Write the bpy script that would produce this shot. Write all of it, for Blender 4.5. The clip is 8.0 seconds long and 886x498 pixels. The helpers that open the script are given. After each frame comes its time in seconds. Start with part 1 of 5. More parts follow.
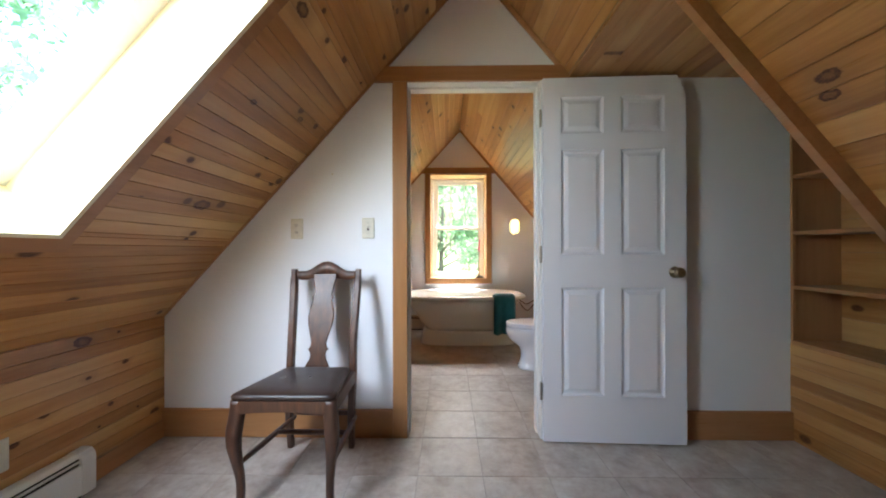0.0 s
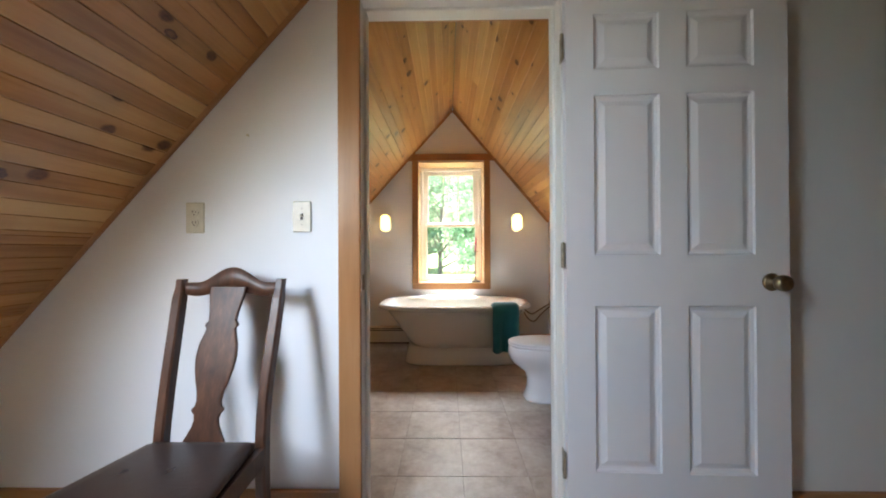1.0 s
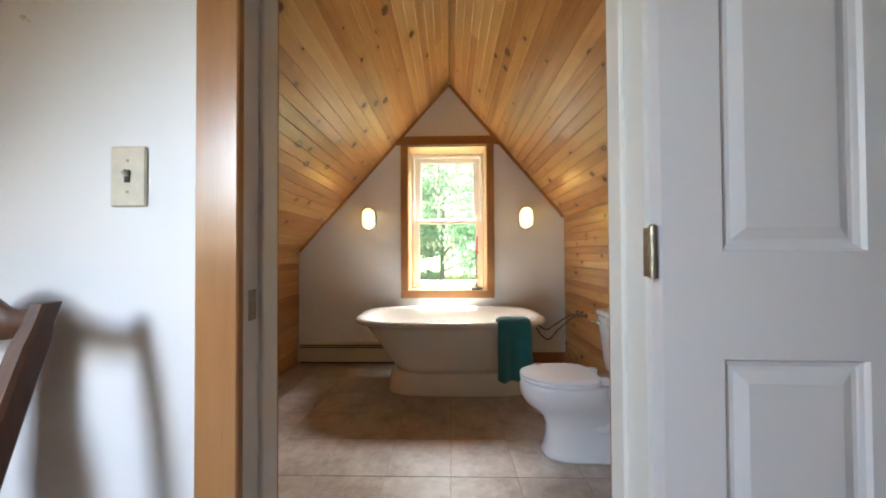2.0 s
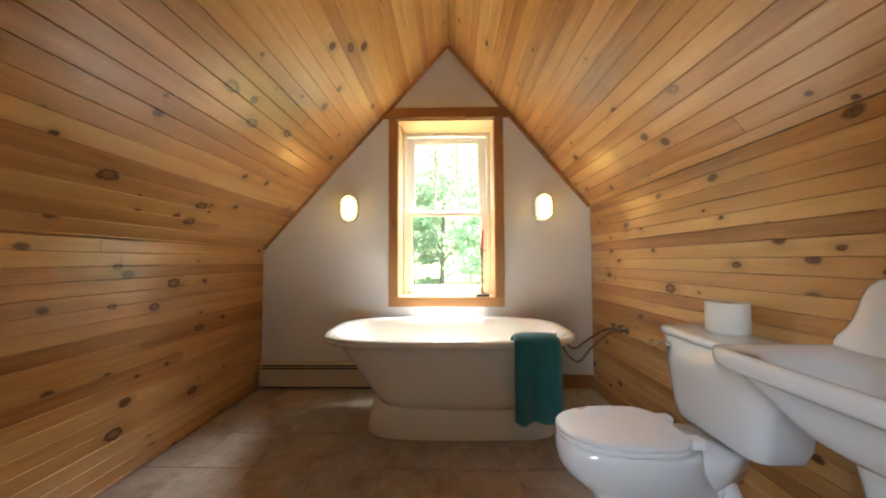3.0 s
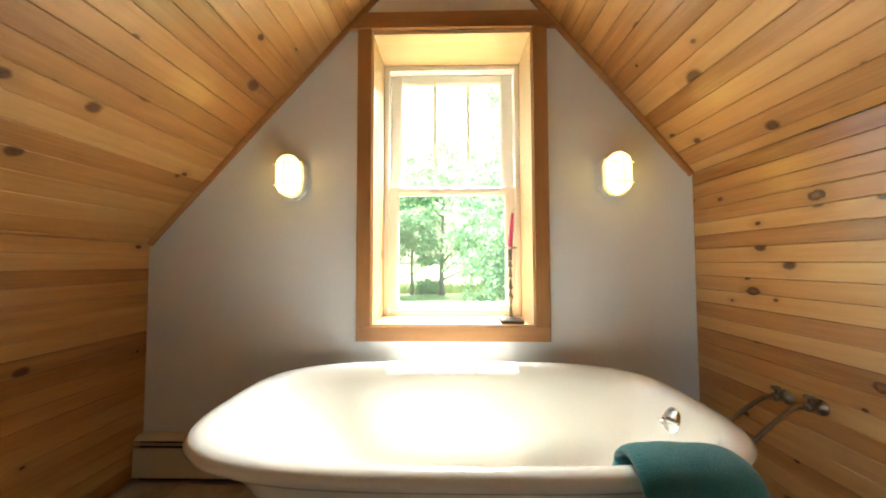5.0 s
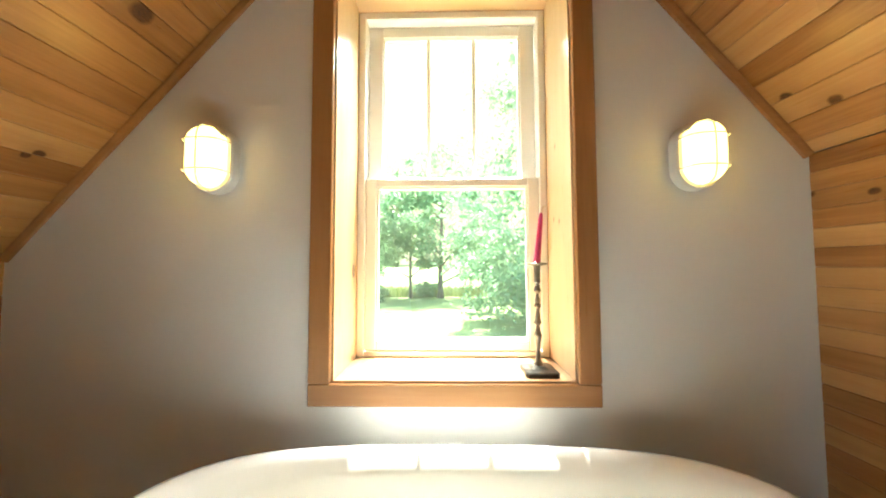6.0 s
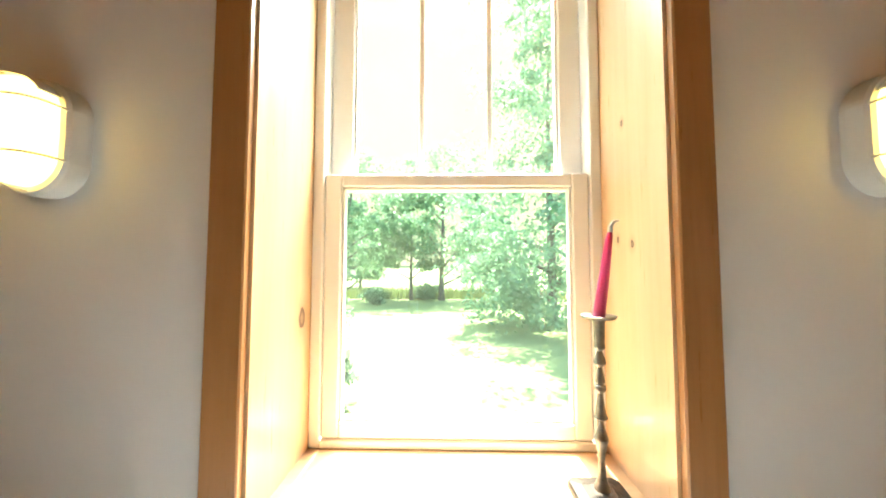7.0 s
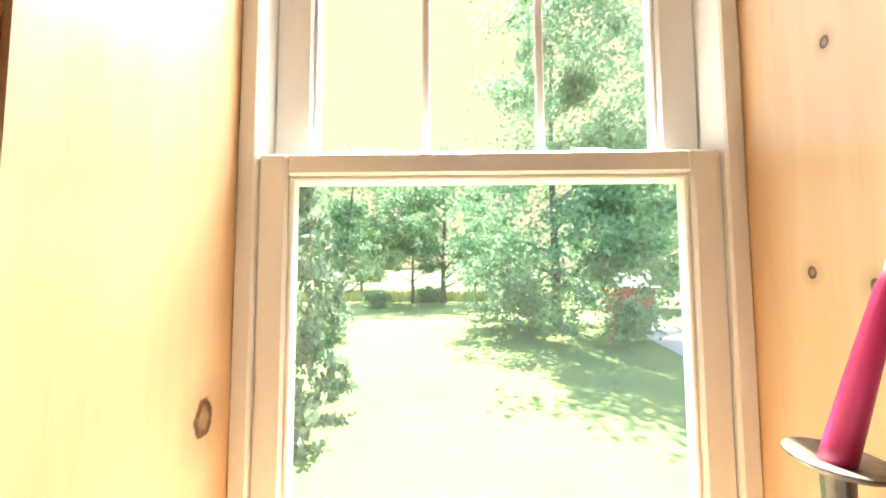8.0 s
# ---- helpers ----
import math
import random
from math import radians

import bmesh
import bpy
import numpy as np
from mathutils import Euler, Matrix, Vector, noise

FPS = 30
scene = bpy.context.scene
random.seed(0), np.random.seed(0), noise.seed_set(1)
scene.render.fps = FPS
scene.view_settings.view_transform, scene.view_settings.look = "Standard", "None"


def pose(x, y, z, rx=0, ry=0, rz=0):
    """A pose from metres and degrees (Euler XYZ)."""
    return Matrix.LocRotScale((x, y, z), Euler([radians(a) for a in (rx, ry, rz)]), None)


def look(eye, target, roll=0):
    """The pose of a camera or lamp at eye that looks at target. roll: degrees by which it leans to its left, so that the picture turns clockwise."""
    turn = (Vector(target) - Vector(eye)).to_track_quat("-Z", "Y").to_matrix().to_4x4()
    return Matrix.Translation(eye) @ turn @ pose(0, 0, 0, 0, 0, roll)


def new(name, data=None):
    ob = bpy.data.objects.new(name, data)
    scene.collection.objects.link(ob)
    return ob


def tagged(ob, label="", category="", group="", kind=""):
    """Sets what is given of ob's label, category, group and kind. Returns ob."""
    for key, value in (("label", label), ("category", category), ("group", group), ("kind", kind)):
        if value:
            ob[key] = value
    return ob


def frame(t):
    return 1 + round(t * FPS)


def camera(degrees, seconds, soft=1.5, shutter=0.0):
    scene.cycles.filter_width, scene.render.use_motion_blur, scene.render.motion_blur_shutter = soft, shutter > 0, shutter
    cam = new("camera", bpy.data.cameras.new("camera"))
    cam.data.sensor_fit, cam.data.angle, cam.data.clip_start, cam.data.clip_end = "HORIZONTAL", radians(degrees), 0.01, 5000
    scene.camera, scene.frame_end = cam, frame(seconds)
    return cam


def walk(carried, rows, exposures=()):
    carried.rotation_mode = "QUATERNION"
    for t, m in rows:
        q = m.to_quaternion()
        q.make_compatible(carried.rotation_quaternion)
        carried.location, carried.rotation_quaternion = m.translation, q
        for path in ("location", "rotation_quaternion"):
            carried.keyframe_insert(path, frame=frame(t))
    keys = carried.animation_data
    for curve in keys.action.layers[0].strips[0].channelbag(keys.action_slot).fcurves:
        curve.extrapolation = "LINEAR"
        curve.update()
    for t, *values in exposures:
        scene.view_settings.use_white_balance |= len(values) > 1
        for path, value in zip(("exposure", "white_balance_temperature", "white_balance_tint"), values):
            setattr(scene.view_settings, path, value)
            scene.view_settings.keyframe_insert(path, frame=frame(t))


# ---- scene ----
cam = camera(107.2, 8.0, soft=1.9)

PATH = [
    (0, (0.183, 0.611, 1.056), (0.154, 2.611, 1.062), -0.1),
    (0.5, (0.24, 0.912, 1.048), (0.195, 2.912, 1.060), -0.1),
    (1, (0.279, 1.234, 1.05), (0.252, 3.234, 1.059), -0.3),
    (1.5, (0.326, 1.535, 1.055), (0.289, 3.534, 1.063), -0.3),
    (2.8, (0.353, 2.331, 0.965), (0.309, 4.330, 1.036), -0.3),
    (3.5, (0.334, 2.692, 0.958), (0.299, 4.69, 1.027), -0.1),
    (4, (0.308, 2.933, 0.955), (0.281, 4.931, 1.032), -0.2),
    (4.5, (0.31, 3.181, 0.958), (0.268, 5.179, 1.034), -0.1),
    (5.9, (0.308, 3.892, 1.025), (0.276, 5.889, 1.12), -0.2),
    (6.5, (0.316, 4.145, 1.093), (0.279, 6.142, 1.189), -0.1),
    (7, (0.307, 4.370, 1.138), (0.267, 6.367, 1.239), 0.1),
    (7.4, (0.288, 4.549, 1.175), (0.244, 6.547, 1.281), 0.0),
    (8, (0.271, 4.730, 1.204), (0.222, 6.730, 1.317), -0.1),
]
walk(cam, [(t, look(eye, target, roll)) for t, eye, target, roll in PATH], exposures=[(0.0, 3.95, 6350, 11), (1.5, 3.9, 6450, 11), (3.0, 4.12, 6650, 7), (4.5, 4.08, 6700, 2), (6.0, 3.96, 6700, -1), (7.0, 3.82, 6550, 2), (8.0, 3.32, 6800, 10)])

# ---- world and sun ----
SUN_ELEVATION = 68.0
world = bpy.data.worlds.new("daylight")
scene.world = world
world.use_nodes = True
wn = world.node_tree.nodes
sky = wn.new("ShaderNodeTexSky")
sky.sky_type = "NISHITA"
sky.sun_disc = False
sky.sun_elevation = radians(SUN_ELEVATION)
sky.sun_rotation = radians(0)
wn["Background"].inputs["Strength"].default_value = 0.12
world.node_tree.links.new(sky.outputs["Color"], wn["Background"].inputs["Color"])

sun_data = bpy.data.lights.new("sun", "SUN")
sun_data.energy = 3.8
sun_data.angle = radians(0.5)
sun_data.color = (1.0, 0.95, 0.86)
sun = new("sun", sun_data)

sun.matrix_world = look((0, 0, 30), (0, -math.cos(radians(SUN_ELEVATION)), 30 - math.sin(radians(SUN_ELEVATION))))


# sky light at the two openings, from just outside them
def sky_lamp(name, eye, target, wide, high, energy, colour, spread):
    data = bpy.data.lights.new(name, "AREA")
    data.shape, data.size, data.size_y, data.energy, data.color = "RECTANGLE", wide, high, energy, colour
    data.spread = radians(spread)
    new(name, data).matrix_world = look(eye, target)


sky_lamp("window_sky_light", (0.65, 5.95, 2.95), (0.25, 5.0, 1.15), 1.4, 1.2, 36.0, (0.96, 0.97, 0.96), 180)
sky_lamp("skylight_sky_light", (-0.98, 0.95, 1.70), (-0.42, 2.46, 0.75), 0.36, 0.8, 1.15, (0.78, 0.87, 1.0), 112)


# ---- materials ----
class Nodes:
    """A small builder of node materials."""

    def __init__(self, name):
        self.mat = bpy.data.materials.new(name)
        self.mat.use_nodes = True
        self.t = self.mat.node_tree
        self.bsdf = self.t.nodes["Principled BSDF"]
        self.out = self.t.nodes["Material Output"]

    def add(self, kind, **inputs):
        n = self.t.nodes.new(kind)
        for k, v in inputs.items():
            n.inputs[k.replace("_", " ")].default_value = v
        return n

    def link(self, a, b):
        self.t.links.new(a, b)

    def math(self, op, a, b=None, clamp=False):
        n = self.t.nodes.new("ShaderNodeMath")
        n.operation = op
        n.use_clamp = clamp
        for i, v in enumerate((a, b)):
            if v is None:
                continue
            if isinstance(v, (int, float)):
                n.inputs[i].default_value = v
            else:
                self.link(v, n.inputs[i])
        return n.outputs[0]

    def mix(self, fac, a, b, blend="MIX"):
        n = self.t.nodes.new("ShaderNodeMix")
        n.data_type = "RGBA"
        n.blend_type = blend
        for sock, v in ((n.inputs[0], fac), (n.inputs[6], a), (n.inputs[7], b)):
            if isinstance(v, (int, float)):
                sock.default_value = v
            elif isinstance(v, tuple):
                sock.default_value = (*v, 1.0)
            else:
                self.link(v, sock)
        return n.outputs[2]

    def ramp(self, fac, stops):
        n = self.t.nodes.new("ShaderNodeValToRGB")
        els = n.color_ramp.elements
        while len(els) < len(stops):
            els.new(0.5)
        for e, (p, c) in zip(els, stops):
            e.position = p
            e.color = (*c, 1.0) if isinstance(c, tuple) else (c, c, c, 1.0)
        self.link(fac, n.inputs[0])
        return n.outputs[0]

    def place(self, scale, random_step=0.0, island=False):
        """World position, stretched, and shifted by the random number of the object or island."""
        g = self.add("ShaderNodeNewGeometry")
        m = self.add("ShaderNodeVectorMath")
        m.operation = "MULTIPLY"
        m.inputs[1].default_value = scale
        self.link(g.outputs["Position"], m.inputs[0])
        if not random_step:
            return m.outputs[0], None
        rnd = g.outputs["Random Per Island"] if island else self.add("ShaderNodeObjectInfo").outputs["Random"]
        a = self.add("ShaderNodeVectorMath")
        a.operation = "ADD"
        self.link(m.outputs[0], a.inputs[0])
        self.link(self.math("MULTIPLY", rnd, random_step), a.inputs[1])
        return a.outputs[0], rnd

    def noise(self, vec, scale, detail=3.0, rough=0.55):
        n = self.add("ShaderNodeTexNoise", Scale=scale, Detail=detail, Roughness=rough)
        self.link(vec, n.inputs["Vector"])
        return n.outputs["Fac"]

    def bump(self, height, strength, distance=0.01):
        n = self.add("ShaderNodeBump", Strength=strength, Distance=distance)
        self.link(height, n.inputs["Height"])
        self.link(n.outputs[0], self.bsdf.inputs["Normal"])

    def set(self, **values):
        for k, v in values.items():
            s = self.bsdf.inputs[k.replace("_", " ")]
            if isinstance(v, (int, float)):
                s.default_value = v
            elif isinstance(v, tuple):
                s.default_value = (*v, 1.0) if len(v) == 3 else v
            else:
                self.link(v, s)
        return self.mat


def pine(name, light, mid, dark, along="y", island=False, rough=0.33, knots=True, coat=0.5, spots=()):
    """Clear-coated pine: long grain, uneven boards and dark round knots."""
    n = Nodes(name)
    k = {"x": 0, "y": 1, "z": 2}[along]
    stretch = [14.0, 14.0, 14.0]
    stretch[k] = 0.9
    vec, rnd = n.place(tuple(stretch), 37.0, island)
    grain = n.noise(vec, 1.6, 5.0, 0.6)
    fine = n.noise(vec, 9.0, 3.0, 0.6)
    broad_scale = [2.5, 2.5, 2.5]
    broad_scale[k] = 0.7
    bvec, _ = n.place(tuple(broad_scale), 11.0, island)
    broad = n.noise(bvec, 1.3, 2.0)
    tone = n.math("ADD", n.math("MULTIPLY", grain, 0.55), n.math("MULTIPLY", fine, 0.16))
    tone = n.math("ADD", tone, n.math("MULTIPLY", broad, 0.34))
    tone = n.math("ADD", tone, n.math("MULTIPLY", rnd, 0.40))
    tone = n.math("SUBTRACT", tone, 0.22)
    col = n.ramp(tone, [(0.22, dark), (0.47, mid), (0.78, light)])
    rough_in = n.ramp(fine, [(0.3, rough - 0.06), (0.7, rough + 0.1)])
    if knots:
        # knots lie in the boards' own plane: along them and across them
        kvec, _ = n.place((8.0, 5.6, 8.6), 19.0, island)
        flat, plane = n.add("ShaderNodeSeparateXYZ"), n.add("ShaderNodeCombineXYZ")
        n.link(kvec, flat.inputs[0])
        n.link(flat.outputs[1], plane.inputs[0])
        n.link(flat.outputs[2], plane.inputs[1])
        wob = n.noise(kvec, 5.0, 2.0)
        v = n.add("ShaderNodeTexVoronoi", Scale=1.0, Randomness=0.9)
        v.voronoi_dimensions = "2D"
        n.link(plane.outputs[0], v.inputs["Vector"])
        sep = n.add("ShaderNodeSeparateColor")
        n.link(v.outputs["Color"], sep.inputs[0])
        pick = n.math("GREATER_THAN", sep.outputs[0], 0.73)
        size = n.math("ADD", n.math("MULTIPLY", n.math("MULTIPLY", sep.outputs[1], sep.outputs[1]), 0.17), 0.055)
        d = n.math("ADD", v.outputs["Distance"], n.math("MULTIPLY", n.math("SUBTRACT", wob, 0.5), 0.07))
        rel = n.math("DIVIDE", d, size)
        core = n.ramp(rel, [(0.0, 1.0), (0.62, 0.95), (1.0, 0.0)])
        halo = n.ramp(n.math("DIVIDE", rel, 3.2), [(0.0, 1.0), (0.3, 0.75), (1.0, 0.0)])
        core = n.math("MULTIPLY", core, pick)
        halo = n.math("MULTIPLY", n.math("MULTIPLY", halo, pick), 0.45)
        col = n.mix(halo, col, tuple(c * 0.62 for c in mid))
        shade = n.ramp(n.noise(kvec, 14.0, 2.0), [(0.3, (0.030, 0.009, 0.003)), (0.75, (0.13, 0.042, 0.012))])
        col = n.mix(n.math("MULTIPLY", core, 0.92), col, shade)
    if spots:
        # single large knots where the boards have them
        tilt = [1.0, 1.0, 1.0]
        tilt[k] = 0.62
        svec, _ = n.place(tuple(tilt))
        near = None
        for x, y, z, r in spots:
            d = n.add("ShaderNodeVectorMath")
            d.operation = "DISTANCE"
            n.link(svec, d.inputs[0])
            d.inputs[1].default_value = (x * tilt[0], y * tilt[1], z * tilt[2])
            q = n.math("DIVIDE", d.outputs["Value"], r)
            near = q if near is None else n.math("MINIMUM", near, q)
        wv, _ = n.place((1.0, 1.0, 1.0))
        near = n.math("ADD", near, n.math("MULTIPLY", n.math("SUBTRACT", n.noise(wv, 70.0, 3.0), 0.5), 0.7))
        col = n.mix(n.ramp(n.math("DIVIDE", near, 3.0), [(0.2, 0.55), (0.9, 0.0)]), col, tuple(c * 0.6 for c in mid))
        ring = n.ramp(n.noise(wv, 160.0, 2.0), [(0.3, (0.04, 0.013, 0.005)), (0.75, (0.17, 0.062, 0.02))])
        col = n.mix(n.ramp(near, [(0.0, 0.55), (0.4, 0.6), (0.62, 0.97), (0.86, 0.96), (1.0, 0.0)]), col, ring)
    n.bump(n.math("ADD", grain, n.math("MULTIPLY", fine, 0.5)), 0.12, 0.004)
    return n.set(Base_Color=col, Roughness=rough_in, Specular_IOR_Level=0.3, Coat_Weight=coat, Coat_Roughness=0.24)


def paint(name, colour, rough=0.55, bump=0.12, scale=90.0, stain=0.05):
    n = Nodes(name)
    vec, _ = n.place((1.0, 1.0, 1.0))
    big = n.noise(vec, 2.2, 4.0)
    small = n.noise(vec, scale, 3.0)
    col = n.mix(n.ramp(big, [(0.35, 0.0), (0.75, stain * 4)]), colour, tuple(c * 0.86 for c in colour))
    n.bump(small, bump, 0.002)
    return n.set(Base_Color=col, Roughness=n.ramp(big, [(0.3, rough - 0.05), (0.7, rough + 0.07)]))


def glazed(name, colour, rough=0.12, coat=0.4):
    """Porcelain and enamel: smooth, glossy, very slightly uneven."""
    n = Nodes(name)
    vec, _ = n.place((1.0, 1.0, 1.0))
    big = n.noise(vec, 5.0, 3.0)
    col = n.mix(n.ramp(big, [(0.4, 0.0), (0.8, 0.35)]), colour, tuple(c * 0.93 for c in colour))
    return n.set(Base_Color=col, Roughness=n.ramp(big, [(0.3, rough - 0.04), (0.7, rough + 0.08)]), Coat_Weight=coat, Coat_Roughness=0.06)


def metal(name, colour, rough=0.2, stain=0.5):
    n = Nodes(name)
    vec, _ = n.place((1.0, 1.0, 1.0))
    a = n.noise(vec, 60.0, 4.0)
    col = n.mix(n.ramp(a, [(0.35, 0.0), (0.7, stain)]), colour, tuple(c * 0.45 for c in colour))
    return n.set(Base_Color=col, Metallic=1.0, Roughness=n.ramp(a, [(0.3, rough), (0.7, rough + 0.18)]))


def plain(name, colour, rough=0.5, **more):
    n = Nodes(name)
    vec, _ = n.place((1.0, 1.0, 1.0))
    a = n.noise(vec, 40.0, 3.0)
    col = n.mix(n.ramp(a, [(0.35, 0.0), (0.75, 0.5)]), colour, tuple(c * 0.75 for c in colour))
    return n.set(Base_Color=col, Roughness=rough, **more)


PINE_L, PINE_M, PINE_D = (0.645, 0.385, 0.158), (0.49, 0.243, 0.079), (0.285, 0.118, 0.036)
CEILING_KNOTS = [(-0.54, 3.74, 1.68, .026), (-0.55, 4.21, 1.67, .022), (-0.59, 3.96, 1.62, .024), (-0.9, 3.6, 1.28, .026), (-0.93, 4.09, 1.25, .024), (-1.0, 4.1, 1.17, .024), (-0.17, 4.12, 2.09, .022), (-0.19, 4.72, 2.06, .016),
                 (1.22, 3.7, 1.62, .018), (-0.33, 1.76, 1.91, .024), (-0.92, 2.06, 1.26, .030), (-0.58, 1.88, 1.64, .013), (-0.53, 2.18, 1.69, .013), (-0.06, 2.18, 2.21, .011), (1.27, 1.56, 1.55, .022), (1.31, 1.59, 1.51, .018)]
PLANK_KNOTS = [(-1.1, 4.13, 0.85, .026), (-1.1, 4.31, 0.58, .022), (-1.1, 4.27, 0.24, .022), (-1.1, 3.84, 0.22, .026), (-1.1, 3.84, 0.94, .014), (-1.1, 4.02, 0.74, .020), (-1.1, 3.82, 0.77, .014),
               (1.42, 4.45, 1.17, .018), (1.42, 4.67, 0.86, .018), (1.42, 4.06, 0.82, .024), (1.42, 4.19, 1.01, .012), (1.42, 3.69, 0.94, .014), (1.42, 4.32, 0.64, .016), (-1.44, 2.04, 0.65, .024)]
REVEAL_KNOTS = [(-0.045, 5.150, 1.012, .017), (0.692, 5.095, 1.457, .005), (0.692, 5.122, 1.197, .005), (0.692, 5.065, 1.184, .006)]
M_CEIL = pine("pine_ceiling_boards", PINE_L, PINE_M, PINE_D, "y", True, spots=CEILING_KNOTS)
M_PLANK = pine("pine_wall_planks", PINE_L, PINE_M, PINE_D, "y", False, spots=PLANK_KNOTS)
M_TRIM_X = pine("pine_trim_across", (0.47, 0.245, 0.105), (0.38, 0.182, 0.072), (0.25, 0.11, 0.040), "x", True, knots=False)
M_TRIM_Y = pine("pine_trim_along", (0.47, 0.245, 0.105), (0.38, 0.182, 0.072), (0.25, 0.11, 0.040), "y", True, knots=False)
M_TRIM_Z = pine("pine_trim_upright", (0.47, 0.245, 0.105), (0.38, 0.182, 0.072), (0.25, 0.11, 0.040), "z", True, knots=False)
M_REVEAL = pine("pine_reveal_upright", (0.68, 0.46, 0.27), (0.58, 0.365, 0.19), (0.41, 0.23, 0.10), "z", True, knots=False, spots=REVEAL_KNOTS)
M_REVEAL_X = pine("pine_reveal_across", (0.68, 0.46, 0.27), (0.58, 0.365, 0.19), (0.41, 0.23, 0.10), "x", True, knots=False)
M_WALL = paint("white_plaster", (0.815, 0.85, 0.905))
M_DOOR = paint("white_door_paint", (0.77, 0.775, 0.835), 0.38, 0.10, 160.0, 0.03)
M_JAMB = paint("white_jamb_paint", (0.80, 0.80, 0.79), 0.4, 0.05, 120.0, 0.04)
M_WELL = paint("cream_shaft_paint", (0.79, 0.70, 0.47), 0.5)
M_VINYL = paint("white_window_vinyl", (0.87, 0.85, 0.81), 0.32, 0.02, 60.0, 0.04)
M_HEATER = paint("beige_enamelled_steel", (0.66, 0.60, 0.51), 0.38, 0.02, 60.0, 0.06)
M_HEATER_W = paint("white_enamelled_steel", (0.74, 0.73, 0.70), 0.38, 0.02, 60.0, 0.06)
M_PORCELAIN = glazed("white_porcelain", (0.75, 0.765, 0.83), 0.1, 0.6)
M_ENAMEL = glazed("cream_bath_enamel", (0.86, 0.84, 0.79), 0.18)
M_SEAT = glazed("white_seat_plastic", (0.77, 0.78, 0.84), 0.3, 0.1)
M_CHROME = metal("chrome", (0.75, 0.75, 0.77), 0.08, 0.25)
M_COPPER = metal("dull_nickel_pipe", (0.27, 0.225, 0.18), 0.3, 0.5)
M_PEWTER = metal("dark_pewter", (0.27, 0.25, 0.22), 0.36, 0.7)
M_IRON = metal("blackened_metal", (0.07, 0.06, 0.05), 0.4, 0.4)
M_BRASS = metal("aged_brass", (0.30, 0.24, 0.15), 0.26, 0.6)
M_STEEL = metal("hinge_steel", (0.45, 0.42, 0.36), 0.34, 0.5)
# near-black that stands in for the shade inside slots and heater gaps
M_DARK = plain("slot_and_gap_shade", (0.02, 0.018, 0.016), 0.7)
M_CANDLE = plain("magenta_wax", (0.52, 0.035, 0.16), 0.42, Subsurface_Weight=0.15)
M_WICK = plain("pale_wick", (0.8, 0.74, 0.62), 0.8)
M_PAPER = paint("tissue_paper", (0.84, 0.84, 0.83), 0.85, 0.35, 220.0, 0.02)
M_CARD = plain("grey_card", (0.42, 0.36, 0.29), 0.85)
M_PLATE = plain("ivory_plastic", (0.66, 0.64, 0.54), 0.35)
M_LAMP_BODY = paint("white_lamp_housing", (0.74, 0.76, 0.76), 0.4, 0.02, 60.0, 0.04)


def dark_wood():
    n = Nodes("dark_walnut_stain")
    vec, _ = n.place((22.0, 22.0, 2.2))
    g = n.noise(vec, 2.0, 6.0, 0.65)
    wear, _ = n.place((1.0, 1.0, 1.0))
    w = n.noise(wear, 7.0, 4.0)
    col = n.ramp(g, [(0.25, (0.024, 0.010, 0.006)), (0.55, (0.078, 0.030, 0.015)), (0.85, (0.17, 0.072, 0.034))])
    col = n.mix(n.ramp(w, [(0.5, 0.0), (0.8, 0.3)]), col, (0.17, 0.09, 0.055))
    n.bump(g, 0.12, 0.003)
    return n.set(Base_Color=col, Roughness=n.ramp(w, [(0.3, 0.38), (0.7, 0.55)]), Coat_Weight=0.15, Coat_Roughness=0.35)


def leather():
    n = Nodes("dark_brown_seat_leather")
    vec, _ = n.place((1.0, 1.0, 1.0))
    v = n.add("ShaderNodeTexVoronoi", Scale=240.0)
    n.link(vec, v.inputs["Vector"])
    w = n.noise(vec, 12.0, 4.0)
    col = n.ramp(w, [(0.3, (0.022, 0.012, 0.010)), (0.6, (0.040, 0.022, 0.017)), (0.85, (0.085, 0.055, 0.042))])
    n.bump(v.outputs["Distance"], 0.25, 0.002)
    return n.set(Base_Color=col, Roughness=n.ramp(w, [(0.3, 0.26), (0.7, 0.42)]), Coat_Weight=0.1, Coat_Roughness=0.3)


def vinyl_tile():
    """Marbled grey-beige vinyl tile, each with its own shift of the marbling."""
    n = Nodes("marbled_vinyl_tile")
    vec, rnd = n.place((1.0, 1.0, 1.0), 23.0)
    a = n.noise(vec, 7.0, 6.0, 0.65)
    b = n.noise(vec, 26.0, 5.0, 0.6)
    tone = n.math("ADD", n.math("MULTIPLY", a, 0.7), n.math("MULTIPLY", b, 0.3))
    tone = n.math("ADD", tone, n.math("MULTIPLY", n.math("SUBTRACT", rnd, 0.5), 0.05))
    col = n.ramp(tone, [(0.32, (0.30, 0.235, 0.195)), (0.46, (0.42, 0.355, 0.31)), (0.58, (0.51, 0.455, 0.41)), (0.7, (0.60, 0.56, 0.53))])
    n.bump(b, 0.06, 0.003)
    return n.set(Base_Color=col, Roughness=n.ramp(a, [(0.3, 0.34), (0.7, 0.5)]))


